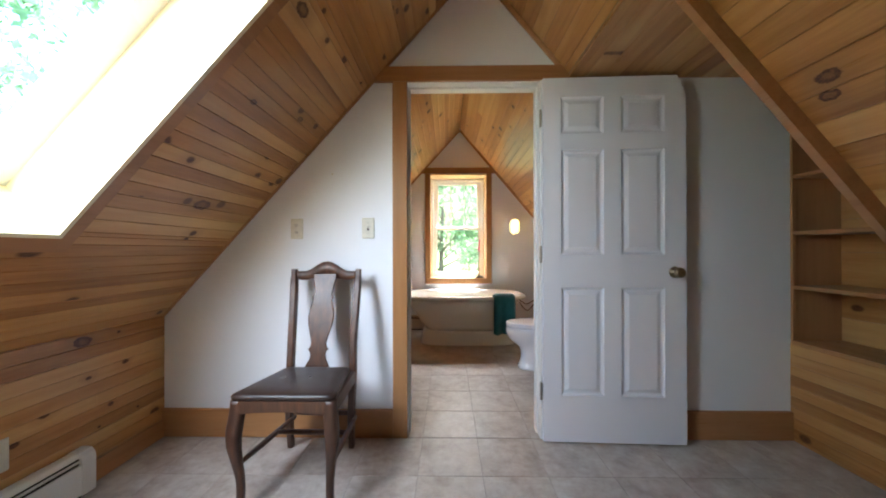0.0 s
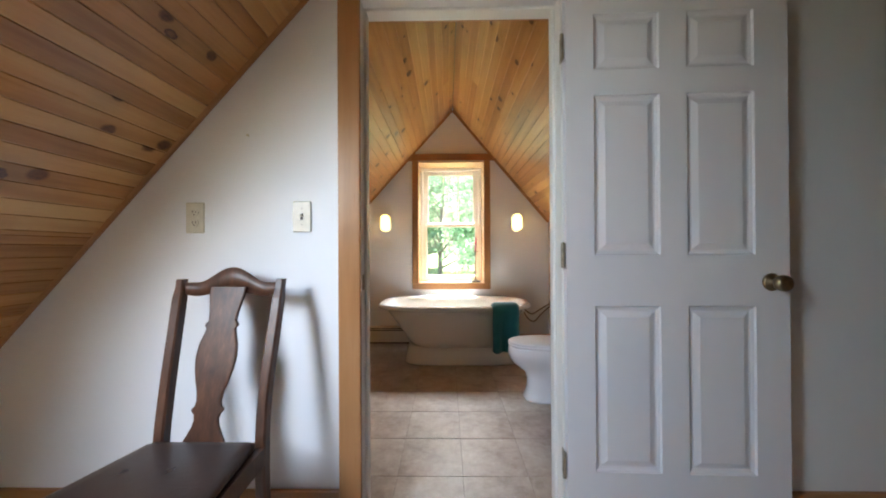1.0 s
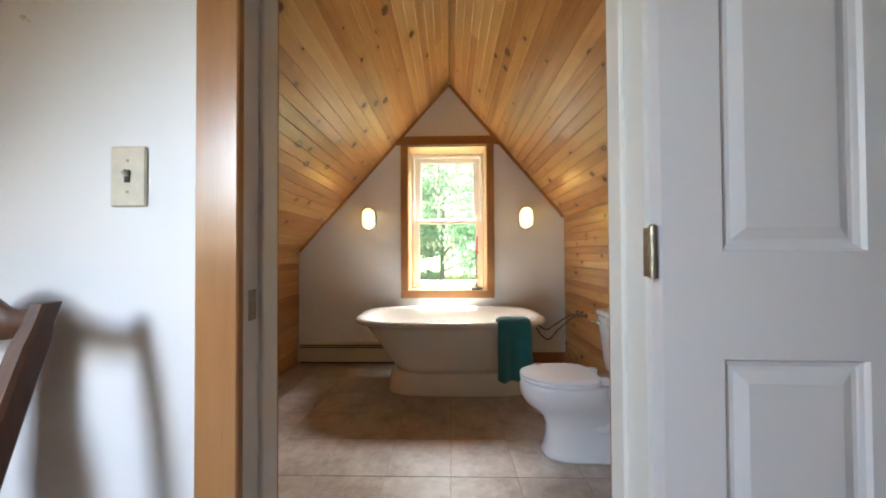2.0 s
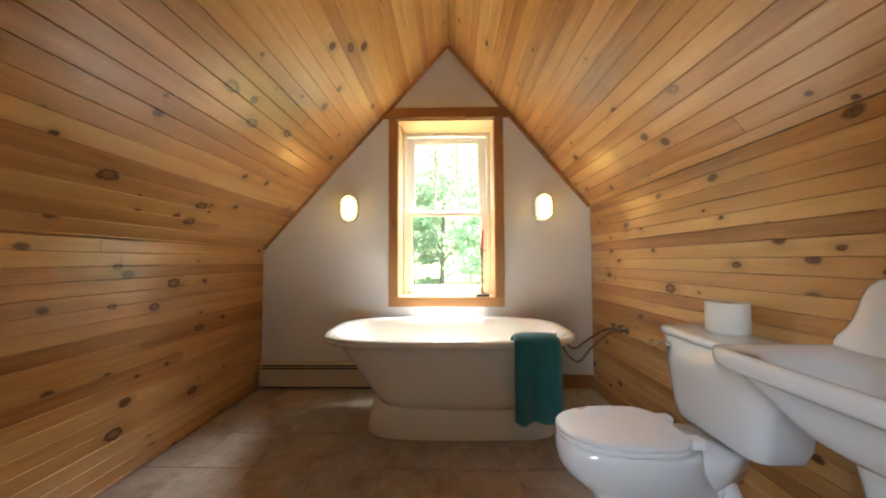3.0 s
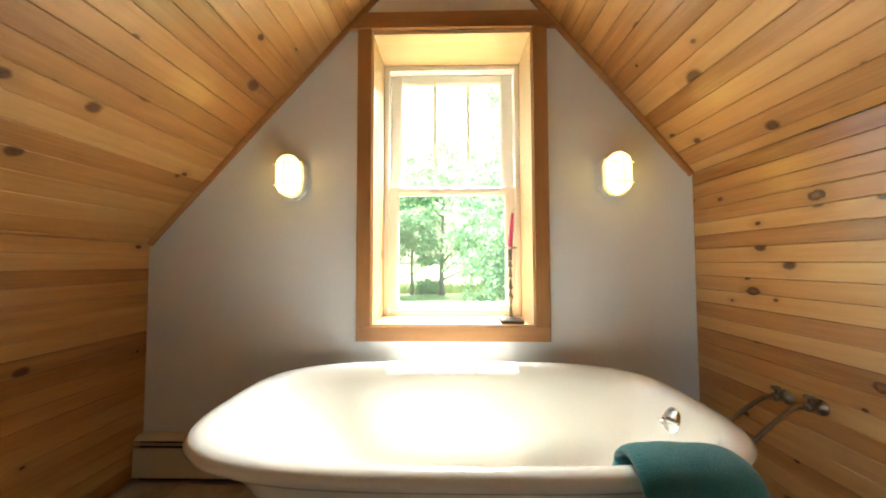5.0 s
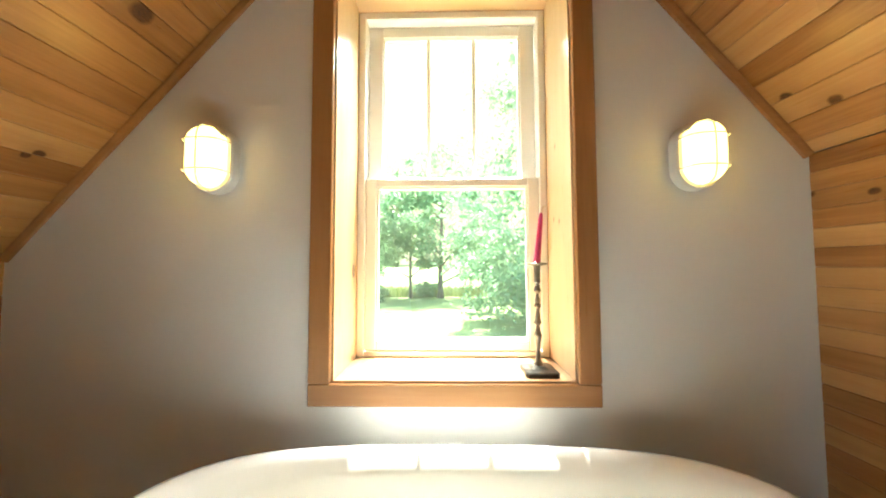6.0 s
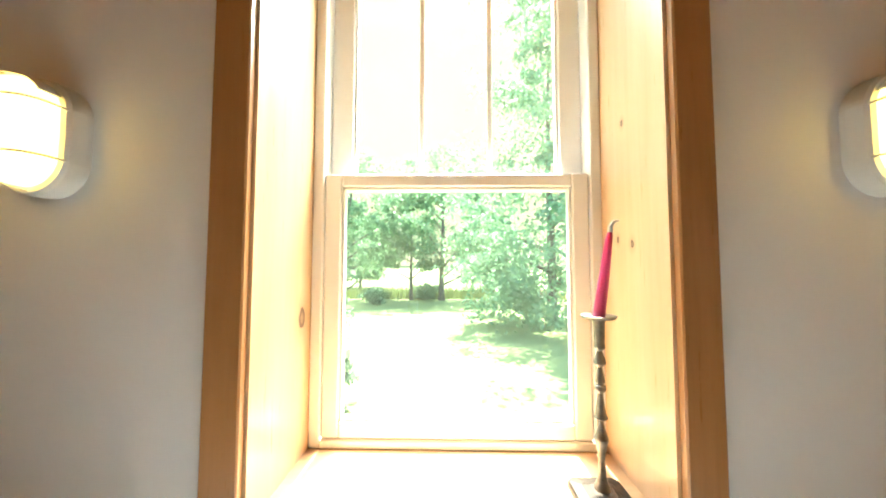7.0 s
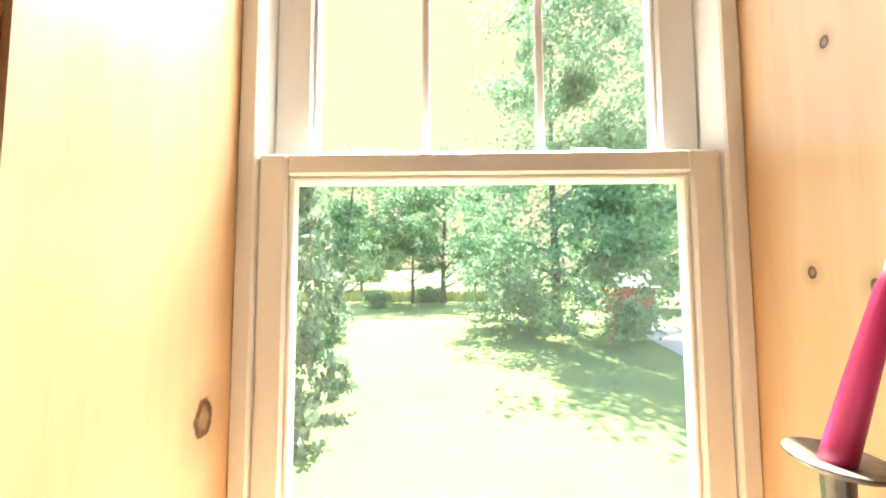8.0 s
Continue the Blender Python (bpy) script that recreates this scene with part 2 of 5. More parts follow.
def towel_cloth():
    n = Nodes("teal_terry_cloth")
    vec, _ = n.place((1.0, 1.0, 1.0))
    a = n.noise(vec, 420.0, 2.0)
    b = n.noise(vec, 14.0, 3.0)
    col = n.mix(b, (0.005, 0.095, 0.120), (0.018, 0.18, 0.205))
    col = n.mix(n.ramp(a, [(0.4, 0.0), (0.75, 0.55)]), col, (0.035, 0.28, 0.29))
    n.bump(a, 0.8, 0.004)
    return n.set(Base_Color=col, Roughness=0.95, Sheen_Weight=0.4)


def glass(name, tint=(0.98, 1.0, 0.99), dust_glare=0.002):
    """A thin pane: clear, faintly mirroring at grazing sight, with a dusty film that also imitates glare."""
    n = Nodes(name)
    clear = n.add("ShaderNodeBsdfTransparent")
    clear.inputs[0].default_value = (*tint, 1.0)
    shine = n.add("ShaderNodeBsdfGlossy", Roughness=0.01)
    w = n.add("ShaderNodeLayerWeight", Blend=0.5)
    f = n.math("ADD", n.math("MULTIPLY", n.math("POWER", w.outputs["Facing"], 5.0), 0.9), 0.03, True)
    # milky film: some dirt, and veiling glare painted in to lift the darks outside
    film = n.add("ShaderNodeBsdfTranslucent")
    film.inputs[0].default_value = (0.9, 0.92, 0.70, 1.0)
    vec, _ = n.place((1.0, 1.0, 1.0))
    d = n.ramp(n.noise(vec, 9.0, 4.0), [(0.3, dust_glare * 0.7), (0.75, dust_glare * 1.5)])
    base = n.add("ShaderNodeMixShader")
    n.link(d, base.inputs[0])
    n.link(clear.outputs[0], base.inputs[1])
    n.link(film.outputs[0], base.inputs[2])
    m = n.add("ShaderNodeMixShader")
    n.link(f, m.inputs[0])
    n.link(base.outputs[0], m.inputs[1])
    n.link(shine.outputs[0], m.inputs[2])
    n.link(m.outputs[0], n.out.inputs["Surface"])
    return n.mat


def glow(name, colour, strength):
    n = Nodes(name)
    return n.set(Base_Color=(0.6, 0.56, 0.45), Roughness=0.3, Emission_Color=colour, Emission_Strength=strength)


def leaf(name, a, b, through_light=0.35):
    n = Nodes(name)
    g = n.add("ShaderNodeNewGeometry")
    col = n.mix(g.outputs["Random Per Island"], a, b)
    n.set(Base_Color=col, Roughness=0.55)
    t = n.add("ShaderNodeBsdfTranslucent")
    n.link(col, t.inputs[0])
    m = n.add("ShaderNodeMixShader")
    m.inputs[0].default_value = through_light
    n.link(n.bsdf.outputs[0], m.inputs[1])
    n.link(t.outputs[0], m.inputs[2])
    n.link(m.outputs[0], n.out.inputs["Surface"])
    return n.mat


def bark():
    n = Nodes("grey_brown_bark")
    vec, _ = n.place((6.0, 6.0, 1.2))
    g = n.noise(vec, 3.0, 5.0, 0.65)
    n.bump(g, 0.8, 0.05)
    return n.set(Base_Color=n.ramp(g, [(0.3, (0.05, 0.04, 0.032)), (0.7, (0.17, 0.14, 0.115))]), Roughness=0.9)


def lawn():
    n = Nodes("lawn")
    vec, _ = n.place((1.0, 1.0, 1.0))
    a = n.noise(vec, 0.35, 4.0)
    b = n.noise(vec, 9.0, 4.0, 0.7)
    t = n.math("ADD", n.math("MULTIPLY", a, 0.5), n.math("MULTIPLY", b, 0.5))
    n.bump(b, 0.7, 0.08)
    return n.set(Base_Color=n.ramp(t, [(0.3, (0.06, 0.125, 0.044)), (0.55, (0.120, 0.165, 0.052)), (0.75, (0.18, 0.200, 0.062))]), Roughness=0.9)


M_CHAIR, M_LEATHER, M_TILE, M_TOWEL = dark_wood(), leather(), vinyl_tile(), towel_cloth()
M_GLASS = glass("window_glass", (0.98, 1.0, 0.97), 0.006)
M_SKYGLASS = glass("skylight_glass", (0.80, 0.97, 0.93), 0.003)
M_LENS = glow("lit_opal_lens", (1.0, 0.65, 0.17), 0.44)
M_LEAF = leaf("maple_leaves", (0.095, 0.195, 0.11), (0.235, 0.36, 0.205), 0.55)
M_LEAF_FAR = leaf("far_leaves", (0.10, 0.20, 0.11), (0.245, 0.37, 0.21), 0.58)
M_NEEDLE = leaf("spruce_sprays", (0.125, 0.185, 0.12), (0.24, 0.30, 0.20), 0.4)
M_BARK, M_LAWN = bark(), lawn()
M_TALLGRASS = leaf("tall_grass", (0.13, 0.18, 0.06), (0.24, 0.27, 0.11), 0.3)
M_ROAD = paint("pale_gravel", (0.33, 0.31, 0.29), 0.9, 0.6, 30.0, 0.1)
M_BARN = plain("faded_red_boards", (0.22, 0.06, 0.045), 0.8)
M_ROOF = plain("grey_shingle", (0.12, 0.12, 0.12), 0.85)
M_ROOFBOARD = plain("roof_underlay", (0.30, 0.24, 0.17), 0.9)


def sky_glow():
    n = Nodes("pale_summer_haze")
    e = n.add("ShaderNodeEmission", Strength=0.108)
    e.inputs[0].default_value = (1.0, 0.97, 0.66, 1.0)
    n.link(e.outputs[0], n.out.inputs["Surface"])
    return n.mat


M_HAZE = sky_glow()

# ---- mesh helpers ----
BASE = {}


def thing(name, base, label, category, group="", kind=""):
    """An Empty at a thing's base, which takes its parts."""
    ob = new(name)
    ob.empty_display_size = 0.1
    ob.location = base
    BASE[ob.name] = Vector(base)
    return tagged(ob, label, category, group, kind)


def part(name, bm, material, parent=None, label="", smooth=False):
    """Links a bmesh, drawn in world places, as one mesh object under a thing or a part."""
    base = BASE[parent.name] if parent else Vector((0, 0, 0))
    me = bpy.data.meshes.new(name)
    bm.normal_update()
    for v in bm.verts:
        v.co -= base
    for f in bm.faces:
        f.smooth = smooth
    bm.to_mesh(me)
    bm.free()
    me.materials.append(material)
    ob = new(name, me)
    BASE[ob.name] = base
    if parent:
        ob.parent = parent
    if label:
        ob["label"] = label
    return ob


def solid(name, bm, material, label, category, kind="structure", smooth=False):
    return tagged(part(name, bm, material, None, "", smooth), label, category, "", kind)


def box(x0, x1, y0, y1, z0, z1, bevel=0.0, bm=None, seg=1):
    bm = bm or bmesh.new()
    r = bmesh.ops.create_cube(bm, size=1.0)
    vs = r["verts"]
    for v in vs:
        v.co = Vector((x0 if v.co.x < 0 else x1, y0 if v.co.y < 0 else y1, z0 if v.co.z < 0 else z1))
    if bevel:
        es = list({e for v in vs for e in v.link_edges})
        bmesh.ops.bevel(bm, geom=es, offset=bevel, segments=seg, affect="EDGES", profile=0.6)
    return bm


def prism(poly, axis, a, b, bm=None):
    """A polygon drawn in the plane across axis, drawn out from a to b. (x: y,z; y: x,z; z: x,y)"""
    bm = bm or bmesh.new()

    def p(q, w):
        return {"x": (w, q[0], q[1]), "y": (q[0], w, q[1]), "z": (q[0], q[1], w)}[axis]

    lo = [bm.verts.new(p(q, a)) for q in poly]
    hi = [bm.verts.new(p(q, b)) for q in poly]
    n = len(poly)
    fs = [bm.faces.new(lo), bm.faces.new(hi[::-1])]
    fs += [bm.faces.new((lo[(i + 1) % n], lo[i], hi[i], hi[(i + 1) % n])) for i in range(n)]
    bmesh.ops.recalc_face_normals(bm, faces=fs)
    return bm


def loft(rings, bm=None, cap_start=True, cap_end=True, closed=False):
    """Skins rings with equally many points."""
    bm = bm or bmesh.new()
    vs = [[bm.verts.new(p) for p in r] for r in rings]
    n = len(rings[0])
    fs = []
    pairs = list(zip(vs, vs[1:])) + ([(vs[-1], vs[0])] if closed else [])
    for a, b in pairs:
        fs += [bm.faces.new((a[i], a[(i + 1) % n], b[(i + 1) % n], b[i])) for i in range(n)]
    if not closed:
        if cap_start:
            fs.append(bm.faces.new(vs[0][::-1]))
        if cap_end:
            fs.append(bm.faces.new(vs[-1]))
    bmesh.ops.recalc_face_normals(bm, faces=fs)
    return bm


def oval(cx, cy, z, ax, ay, power=2.0, n=48, back=None):
    """A super-ellipse ring in the level plane. back: another half length towards -x."""
    pts = []
    for i in range(n):
        t = 2 * math.pi * i / n
        c, s = math.cos(t), math.sin(t)
        hx = ax if c >= 0 or back is None else back
        pts.append((cx + hx * math.copysign(abs(c) ** (2 / power), c), cy + ay * math.copysign(abs(s) ** (2 / power), s), z))
    return pts


def lathe(profile, x, y, z, n=24, bm=None):
    return loft([[(x + r * math.cos(2 * math.pi * i / n), y + r * math.sin(2 * math.pi * i / n), z + h) for i in range(n)] for r, h in profile], bm)


def tube(path, radius, n=10, bm=None, flat=1.0):
    """A round bar along a path; radius may be a list."""
    pts = [Vector(p) for p in path]
    rings = []
    for i, p in enumerate(pts):
        d = (pts[min(i + 1, len(pts) - 1)] - pts[max(i - 1, 0)]).normalized()
        up = Vector((0, 0, 1)) if abs(d.z) < 0.9 else Vector((1, 0, 0))
        u = d.cross(up).normalized()
        w = d.cross(u).normalized()
        r = radius[i] if isinstance(radius, (list, tuple)) else radius
        rings.append([p + (u * math.cos(2 * math.pi * k / n) + w * flat * math.sin(2 * math.pi * k / n)) * r for k in range(n)])
    return loft(rings, bm)


def glide(points, steps=6):
    """A smooth path through the given points."""
    pts = [Vector(p) for p in points]
    pts = [2 * pts[0] - pts[1]] + pts + [2 * pts[-1] - pts[-2]]
    res = []
    for i in range(1, len(pts) - 2):
        a, b, c, d = pts[i - 1:i + 3]
        for s in range(steps):
            t = s / steps
            res.append(0.5 * ((2 * b) + (c - a) * t + (2 * a - 5 * b + 4 * c - d) * t * t + (3 * b - a - 3 * c + d) * t ** 3))
    return res + [pts[-2]]


# ---- the plan ----
RIDGE_X, RIDGE_Z = 0.346, 2.657
LEFT_K, RIGHT_K = 1.105, 1.19          # how steeply the two roof slopes fall
BATH_L, BATH_R = -1.10, 1.425          # knee walls of the bathroom
ROOM_L, ROOM_R = -1.44, 1.80           # knee walls of the front room
YA0, YA1 = 2.46, 2.575                 # faces of the wall with the door
YB0, YB1 = 4.95, 5.24                  # faces of the gable wall with the window
YBACK = -1.3                           # wall behind the start of the walk
OPEN_L, OPEN_R, OPEN_Z = -0.045, 0.70, 2.0
ALCOVE_Y, ALCOVE_X, ALCOVE_Z = 1.70, 2.09, 2.02
WIN_L, WIN_R, WIN_B, WIN_T = -0.045, 0.692, 0.683, 2.05
BOARD = 0.058                          # narrow boards of the front room and the knee walls
WIDE_BOARD, BATH_BOARD = 0.092, 0.074


def roof_z(x):
    return RIDGE_Z - (LEFT_K * (RIDGE_X - x) if x < RIDGE_X else RIGHT_K * (x - RIDGE_X))


def board_ring(w0, w1, thick, chamfer=0.0028):
    """Section of a tongue-and-groove board: across from w0 to w1, its face at 0, with eased edges."""
    g = 0.0001
    return [(w0 + g, -thick), (w0 + g, -chamfer), (w0 + g + chamfer, 0.0), (w1 - g - chamfer, 0.0), (w1 - g, -chamfer), (w1 - g, -thick)]


def cuts(y0, y1, rng, chance=0.45):
    """Where a run of boards is butt-jointed."""
    if y1 - y0 > 1.0 and rng.random() < chance:
        c = rng.uniform(y0 + 0.35, y1 - 0.35)
        return [(y0, c - 0.0006), (c + 0.0006, y1)]
    return [(y0, y1)]


def slope_boards(name, foot, head, y0, y1, label, hole=None, seed=1, first=0.0, wide=WIDE_BOARD):
    """A sloped board ceiling from foot to head (x, z), run along y, as one mesh. hole: (from, to) up the slope, (y, y)."""
    rng = random.Random(seed)
    a, b = Vector((foot[0], 0, foot[1])), Vector((head[0], 0, head[1]))
    up = (b - a).normalized()
    length = (b - a).length
    inward = Vector((up.z, 0, -up.x)) if up.x > 0 else Vector((-up.z, 0, up.x))
    bm = bmesh.new()
    w = -first
    while w < length - 0.002:
        w0, w1 = max(w, 0.0), min(w + wide, length)
        w += wide
        if w1 - w0 < 0.006:
            continue
        spans = []
        if hole and w1 > hole[0][0] + 0.004 and w0 < hole[0][1] - 0.004:
            lo, hi = hole[0]
            if w0 < lo:
                pieces = [(w0, lo, None), (lo, w1, hole[1])]
            elif w1 > hi:
                pieces = [(w0, hi, hole[1]), (hi, w1, None)]
            else:
                pieces = [(w0, w1, hole[1])]
            for p0, p1, gap in pieces:
                runs = [(y0, gap[0]), (gap[1], y1)] if gap else cuts(y0, y1, rng)
                spans += [(p0, p1, *r) for r in runs]
        else:
            spans = [(w0, w1, *r) for r in cuts(y0, y1, rng)]
        for p0, p1, s0, s1 in spans:
            rise = rng.uniform(-0.0004, 0.0004)
            ring = board_ring(p0, p1, 0.018)
            loft([[a + up * q + inward * (h + rise) + Vector((0, y, 0)) for q, h in ring] for y in (s0, s1)], bm)
    return solid(name, bm, M_CEIL, label, "ceiling")


def plank_wall(name, x, facing, z0, z1, y0, y1, label, seed=1, material=None):
    """A knee wall of level planks, each a piece of its own, on a backing wall. facing: +1 or -1 along x."""
    rng = random.Random(seed)
    x_back = x - facing * 0.019
    wall = solid(name, box(min(x_back, x_back - facing * 0.10), max(x_back, x_back - facing * 0.10), y0, y1, z0 - 0.02, z1 + 0.02), M_ROOFBOARD, label, "wall")
    made = {}
    z = z1
    while z > z0 + 0.004:
        zb = max(z - BOARD, z0)
        for s0, s1 in cuts(y0, y1, rng, 0.35):
            key = (round(z - zb, 4), round(s1 - s0, 4))
            if key not in made:
                ring = board_ring(0.0, z - zb, 0.018)
                bm = loft([[(facing * h, y, q) for q, h in ring] for y in (0.0, s1 - s0)])
                me = bpy.data.meshes.new("plank")
                bm.to_mesh(me)
                bm.free()
                me.materials.append(material or M_PLANK)
                made[key] = me
            ob = new("plank", made[key])
            ob.location = (x + facing * rng.uniform(-0.0004, 0.0004), s0, zb)
            ob.parent = wall
        z = zb
    return wall


# ---- shell ----
SLOPE_UP_L = math.hypot(1.0, LEFT_K)
slope_boards("ceiling_slope_bath_west", (BATH_L, roof_z(BATH_L)), (RIDGE_X, RIDGE_Z), YA1, YB0, "knotty honey-coloured pine boards on the sloped bathroom ceiling", None, 3, 0.06, BATH_BOARD)
slope_boards("ceiling_slope_bath_east", (BATH_R, roof_z(BATH_R)), (RIDGE_X, RIDGE_Z), YA1, YB0, "knotty honey-coloured pine boards on the sloped bathroom ceiling", None, 4, 0.03, BATH_BOARD)

SKY_Y0, SKY_Y1 = 0.70, 1.618
SKY_X0, SKY_X1 = -1.048, -0.30
up_l = Vector((1, 0, LEFT_K)).normalized()
foot_l = Vector((ROOM_L, 0, roof_z(ROOM_L)))
SKY_W = ((SKY_X0 - ROOM_L) * SLOPE_UP_L, (SKY_X1 - ROOM_L) * SLOPE_UP_L)
slope_boards("ceiling_slope_room_west", (ROOM_L, roof_z(ROOM_L)), (RIDGE_X, RIDGE_Z), YBACK, YA0, "pine boards on the sloped ceiling round the skylight shaft", ((SKY_W[0] - 0.016, SKY_W[1] + 0.016), (SKY_Y0 - 0.0145, SKY_Y1 + 0.0145)), 8, 0.05, BOARD)
HEAD_R = RIDGE_X + (RIDGE_Z - ALCOVE_Z) / RIGHT_K
slope_boards("ceiling_slope_room_east", (HEAD_R, ALCOVE_Z), (RIDGE_X, RIDGE_Z), YBACK, YA0, "pine boards on the upper sloped ceiling", None, 9, 0.02)
slope_boards("ceiling_slope_room_low", (ROOM_R, roof_z(ROOM_R)), (HEAD_R, ALCOVE_Z), YBACK, ALCOVE_Y, "shaded pine boards on the lower sloped ceiling", None, 10, 0.05)

# level board ceiling of the alcove
bm = bmesh.new()
x, rng = HEAD_R - 0.02, random.Random(12)
while x < ALCOVE_X + 0.35:
    ring = board_ring(x, x + WIDE_BOARD, 0.018)
    loft([[(q, y, ALCOVE_Z - h) for q, h in ring] for y in (ALCOVE_Y - 0.03, YA0)], bm)
    x += WIDE_BOARD
solid("ceiling_alcove", bm, M_CEIL, "level pine board ceiling of the shelf alcove", "ceiling")

# roof above the boards, with the hole of the skylight
def roof_slab(x0, x1, y0, y1, k, name, lift=0.022, thick=0.2):
    za, zb = roof_z(x0), roof_z(x1)
    sx, sz = (-0.741 * thick, 0.671 * thick) if x1 <= RIDGE_X + 0.001 else (0.0, thick)
    ex = 0.0 if x1 > RIDGE_X - 0.001 else sx
    ez = thick if x1 > RIDGE_X - 0.001 else sz
    return solid(name, prism([(x0, za + lift), (x1, zb + lift), (x1 + ex, zb + lift + ez), (x0 + sx, za + lift + sz)], "y", y0, y1), M_ROOFBOARD, "rough boarded roof deck", "roof")


roof_slab(ROOM_L - 0.3, SKY_X0 - 0.016, YBACK - 0.1, YB1, 1, "roof_west_low")
roof_slab(SKY_X1 + 0.016, RIDGE_X, YBACK - 0.1, YB1, 1, "roof_west_high")
roof_slab(SKY_X0 - 0.016, SKY_X1 + 0.016, YBACK - 0.1, SKY_Y0 - 0.016, 1, "roof_west_near")
roof_slab(SKY_X0 - 0.016, SKY_X1 + 0.016, SKY_Y1 + 0.016, YB1, 1, "roof_west_far")
roof_slab(RIDGE_X, HEAD_R, YBACK - 0.1, YB1, 1, "roof_east_high")
roof_slab(HEAD_R, ROOM_R + 0.3, YBACK - 0.1, ALCOVE_Y - 0.02, 1, "roof_east_near")
roof_slab(HEAD_R, ROOM_R + 0.3, YA0 + 0.02, YB1, 1, "roof_east_far")
solid("roof_dormer", box(HEAD_R - 0.02, ALCOVE_X + 0.45, ALCOVE_Y - 0.02, YA0 + 0.02, ALCOVE_Z + 0.022, ALCOVE_Z + 0.15), M_ROOFBOARD, "rough boarded deck over the alcove", "roof")
solid("dormer_cheek", prism([(HEAD_R, ALCOVE_Z + 0.02), (ROOM_R + 0.3, ALCOVE_Z + 0.02), (ROOM_R + 0.3, roof_z(ROOM_R + 0.3) + 0.03), (HEAD_R, roof_z(HEAD_R) + 0.03)], "y", ALCOVE_Y + 0.001, ALCOVE_Y + 0.03), M_ROOFBOARD, "boarded cheek of the alcove", "wall")
solid("alcove_return_wall", box(ROOM_R, ALCOVE_X + 0.45, ALCOVE_Y - 0.10, ALCOVE_Y, -0.02, roof_z(ROOM_R) + 0.05), M_WALL, "plain white return wall beside the alcove", "wall")

# wall with the door
def gable(x0, x1, z0, over=0.03):
    """Polygon of a wall under the roof from x0 to x1, starting at z0."""
    xs = [x0] + ([RIDGE_X] if x0 < RIDGE_X < x1 else []) + [x1]
    return [(x0, z0), (x1, z0)] + [(x, max(roof_z(x) + over, z0 + 0.01)) for x in reversed(xs)]


bm = prism(gable(ROOM_L - 0.12, OPEN_L - 0.02, -0.02), "y", YA0, YA1)
prism(gable(OPEN_L - 0.02, OPEN_R + 0.02, OPEN_Z + 0.02), "y", YA0, YA1, bm)
prism([(OPEN_R + 0.02, -0.02), (ALCOVE_X + 0.45, -0.02), (ALCOVE_X + 0.45, ALCOVE_Z + 0.03), (HEAD_R, ALCOVE_Z + 0.03), (OPEN_R + 0.02, roof_z(OPEN_R + 0.02) + 0.03)], "y", YA0, YA1, bm)
solid("wall_south", bm, M_WALL, "white plaster gable wall with the doorway", "wall")

# gable wall with the window
bm = prism(gable(BATH_L - 0.12, WIN_L - 0.016, -0.02), "y", YB0, YB1)
prism(gable(WIN_R + 0.016, BATH_R + 0.12, -0.02), "y", YB0, YB1, bm)
prism(gable(WIN_L - 0.016, WIN_R + 0.016, WIN_T + 0.016), "y", YB0, YB1, bm)
box(WIN_L - 0.016, WIN_R + 0.016, YB0, YB1, -0.02, WIN_B - 0.016, 0, bm)
solid("wall_north", bm, M_WALL, "white plaster gable wall round the bathroom window", "wall")

solid("wall_back", box(ROOM_L - 0.15, ALCOVE_X + 0.5, YBACK - 0.1, YBACK, -0.02, 2.9), M_TRIM_X, "plain pine-boarded wall that closes the front room", "wall")
solid("wall_room_east", box(ROOM_R, ROOM_R + 0.1, YBACK, ALCOVE_Y - 0.10, -0.02, roof_z(ROOM_R) + 0.05), M_TRIM_Y, "plain pine-boarded knee wall", "wall")

# ---- skylight: trim, shaft, frame and pane ----
out_l = Vector((-up_l.z, 0, up_l.x))


def on_slope(x, y, lift=0.0):
    """A point on the west slope, lifted outwards."""
    return Vector((x, y, roof_z(x))) + out_l * lift


def slope_box(x0, x1, y0, y1, l0, l1, bm=None):
    return loft([[on_slope(x, y, l) for x, y in ((x0, y0), (x1, y0), (x1, y1), (x0, y1))] for l in (l0, l1)], bm)


skylight = thing("skylight", on_slope(-0.7, 1.2), "white skylight in a deep cream-painted shaft with pine edging", "skylight", "", "structure")
D0, D1 = -0.012, 0.25
for nm, a in (("shaft_side", (SKY_X0, SKY_X1, SKY_Y1, SKY_Y1 + 0.014)), ("shaft_side", (SKY_X0, SKY_X1, SKY_Y0 - 0.014, SKY_Y0)),
              ("shaft_side", (SKY_X0 - 0.010, SKY_X0, SKY_Y0 - 0.014, SKY_Y1 + 0.014)), ("shaft_side", (SKY_X1, SKY_X1 + 0.010, SKY_Y0 - 0.014, SKY_Y1 + 0.014))):
    part(nm, slope_box(*a, D0 - 0.006, D1 + 0.05), M_WELL, skylight, "cream-painted shaft board")
EDGE = 0.050
for a in ((SKY_X0 - EDGE, SKY_X1 + EDGE, SKY_Y1 + 0.0145, SKY_Y1 + 0.058), (SKY_X0 - EDGE, SKY_X1 + EDGE, SKY_Y0 - 0.058, SKY_Y0 - 0.0145),
          (SKY_X0 - EDGE, SKY_X0 - 0.0105, SKY_Y0 - 0.014, SKY_Y1 + 0.014), (SKY_X1 + 0.0105, SKY_X1 + EDGE, SKY_Y0 - 0.014, SKY_Y1 + 0.014)):
    part("edging", slope_box(*a, D0 - 0.004, 0.003), M_TRIM_Y, skylight, "narrow pine edging")
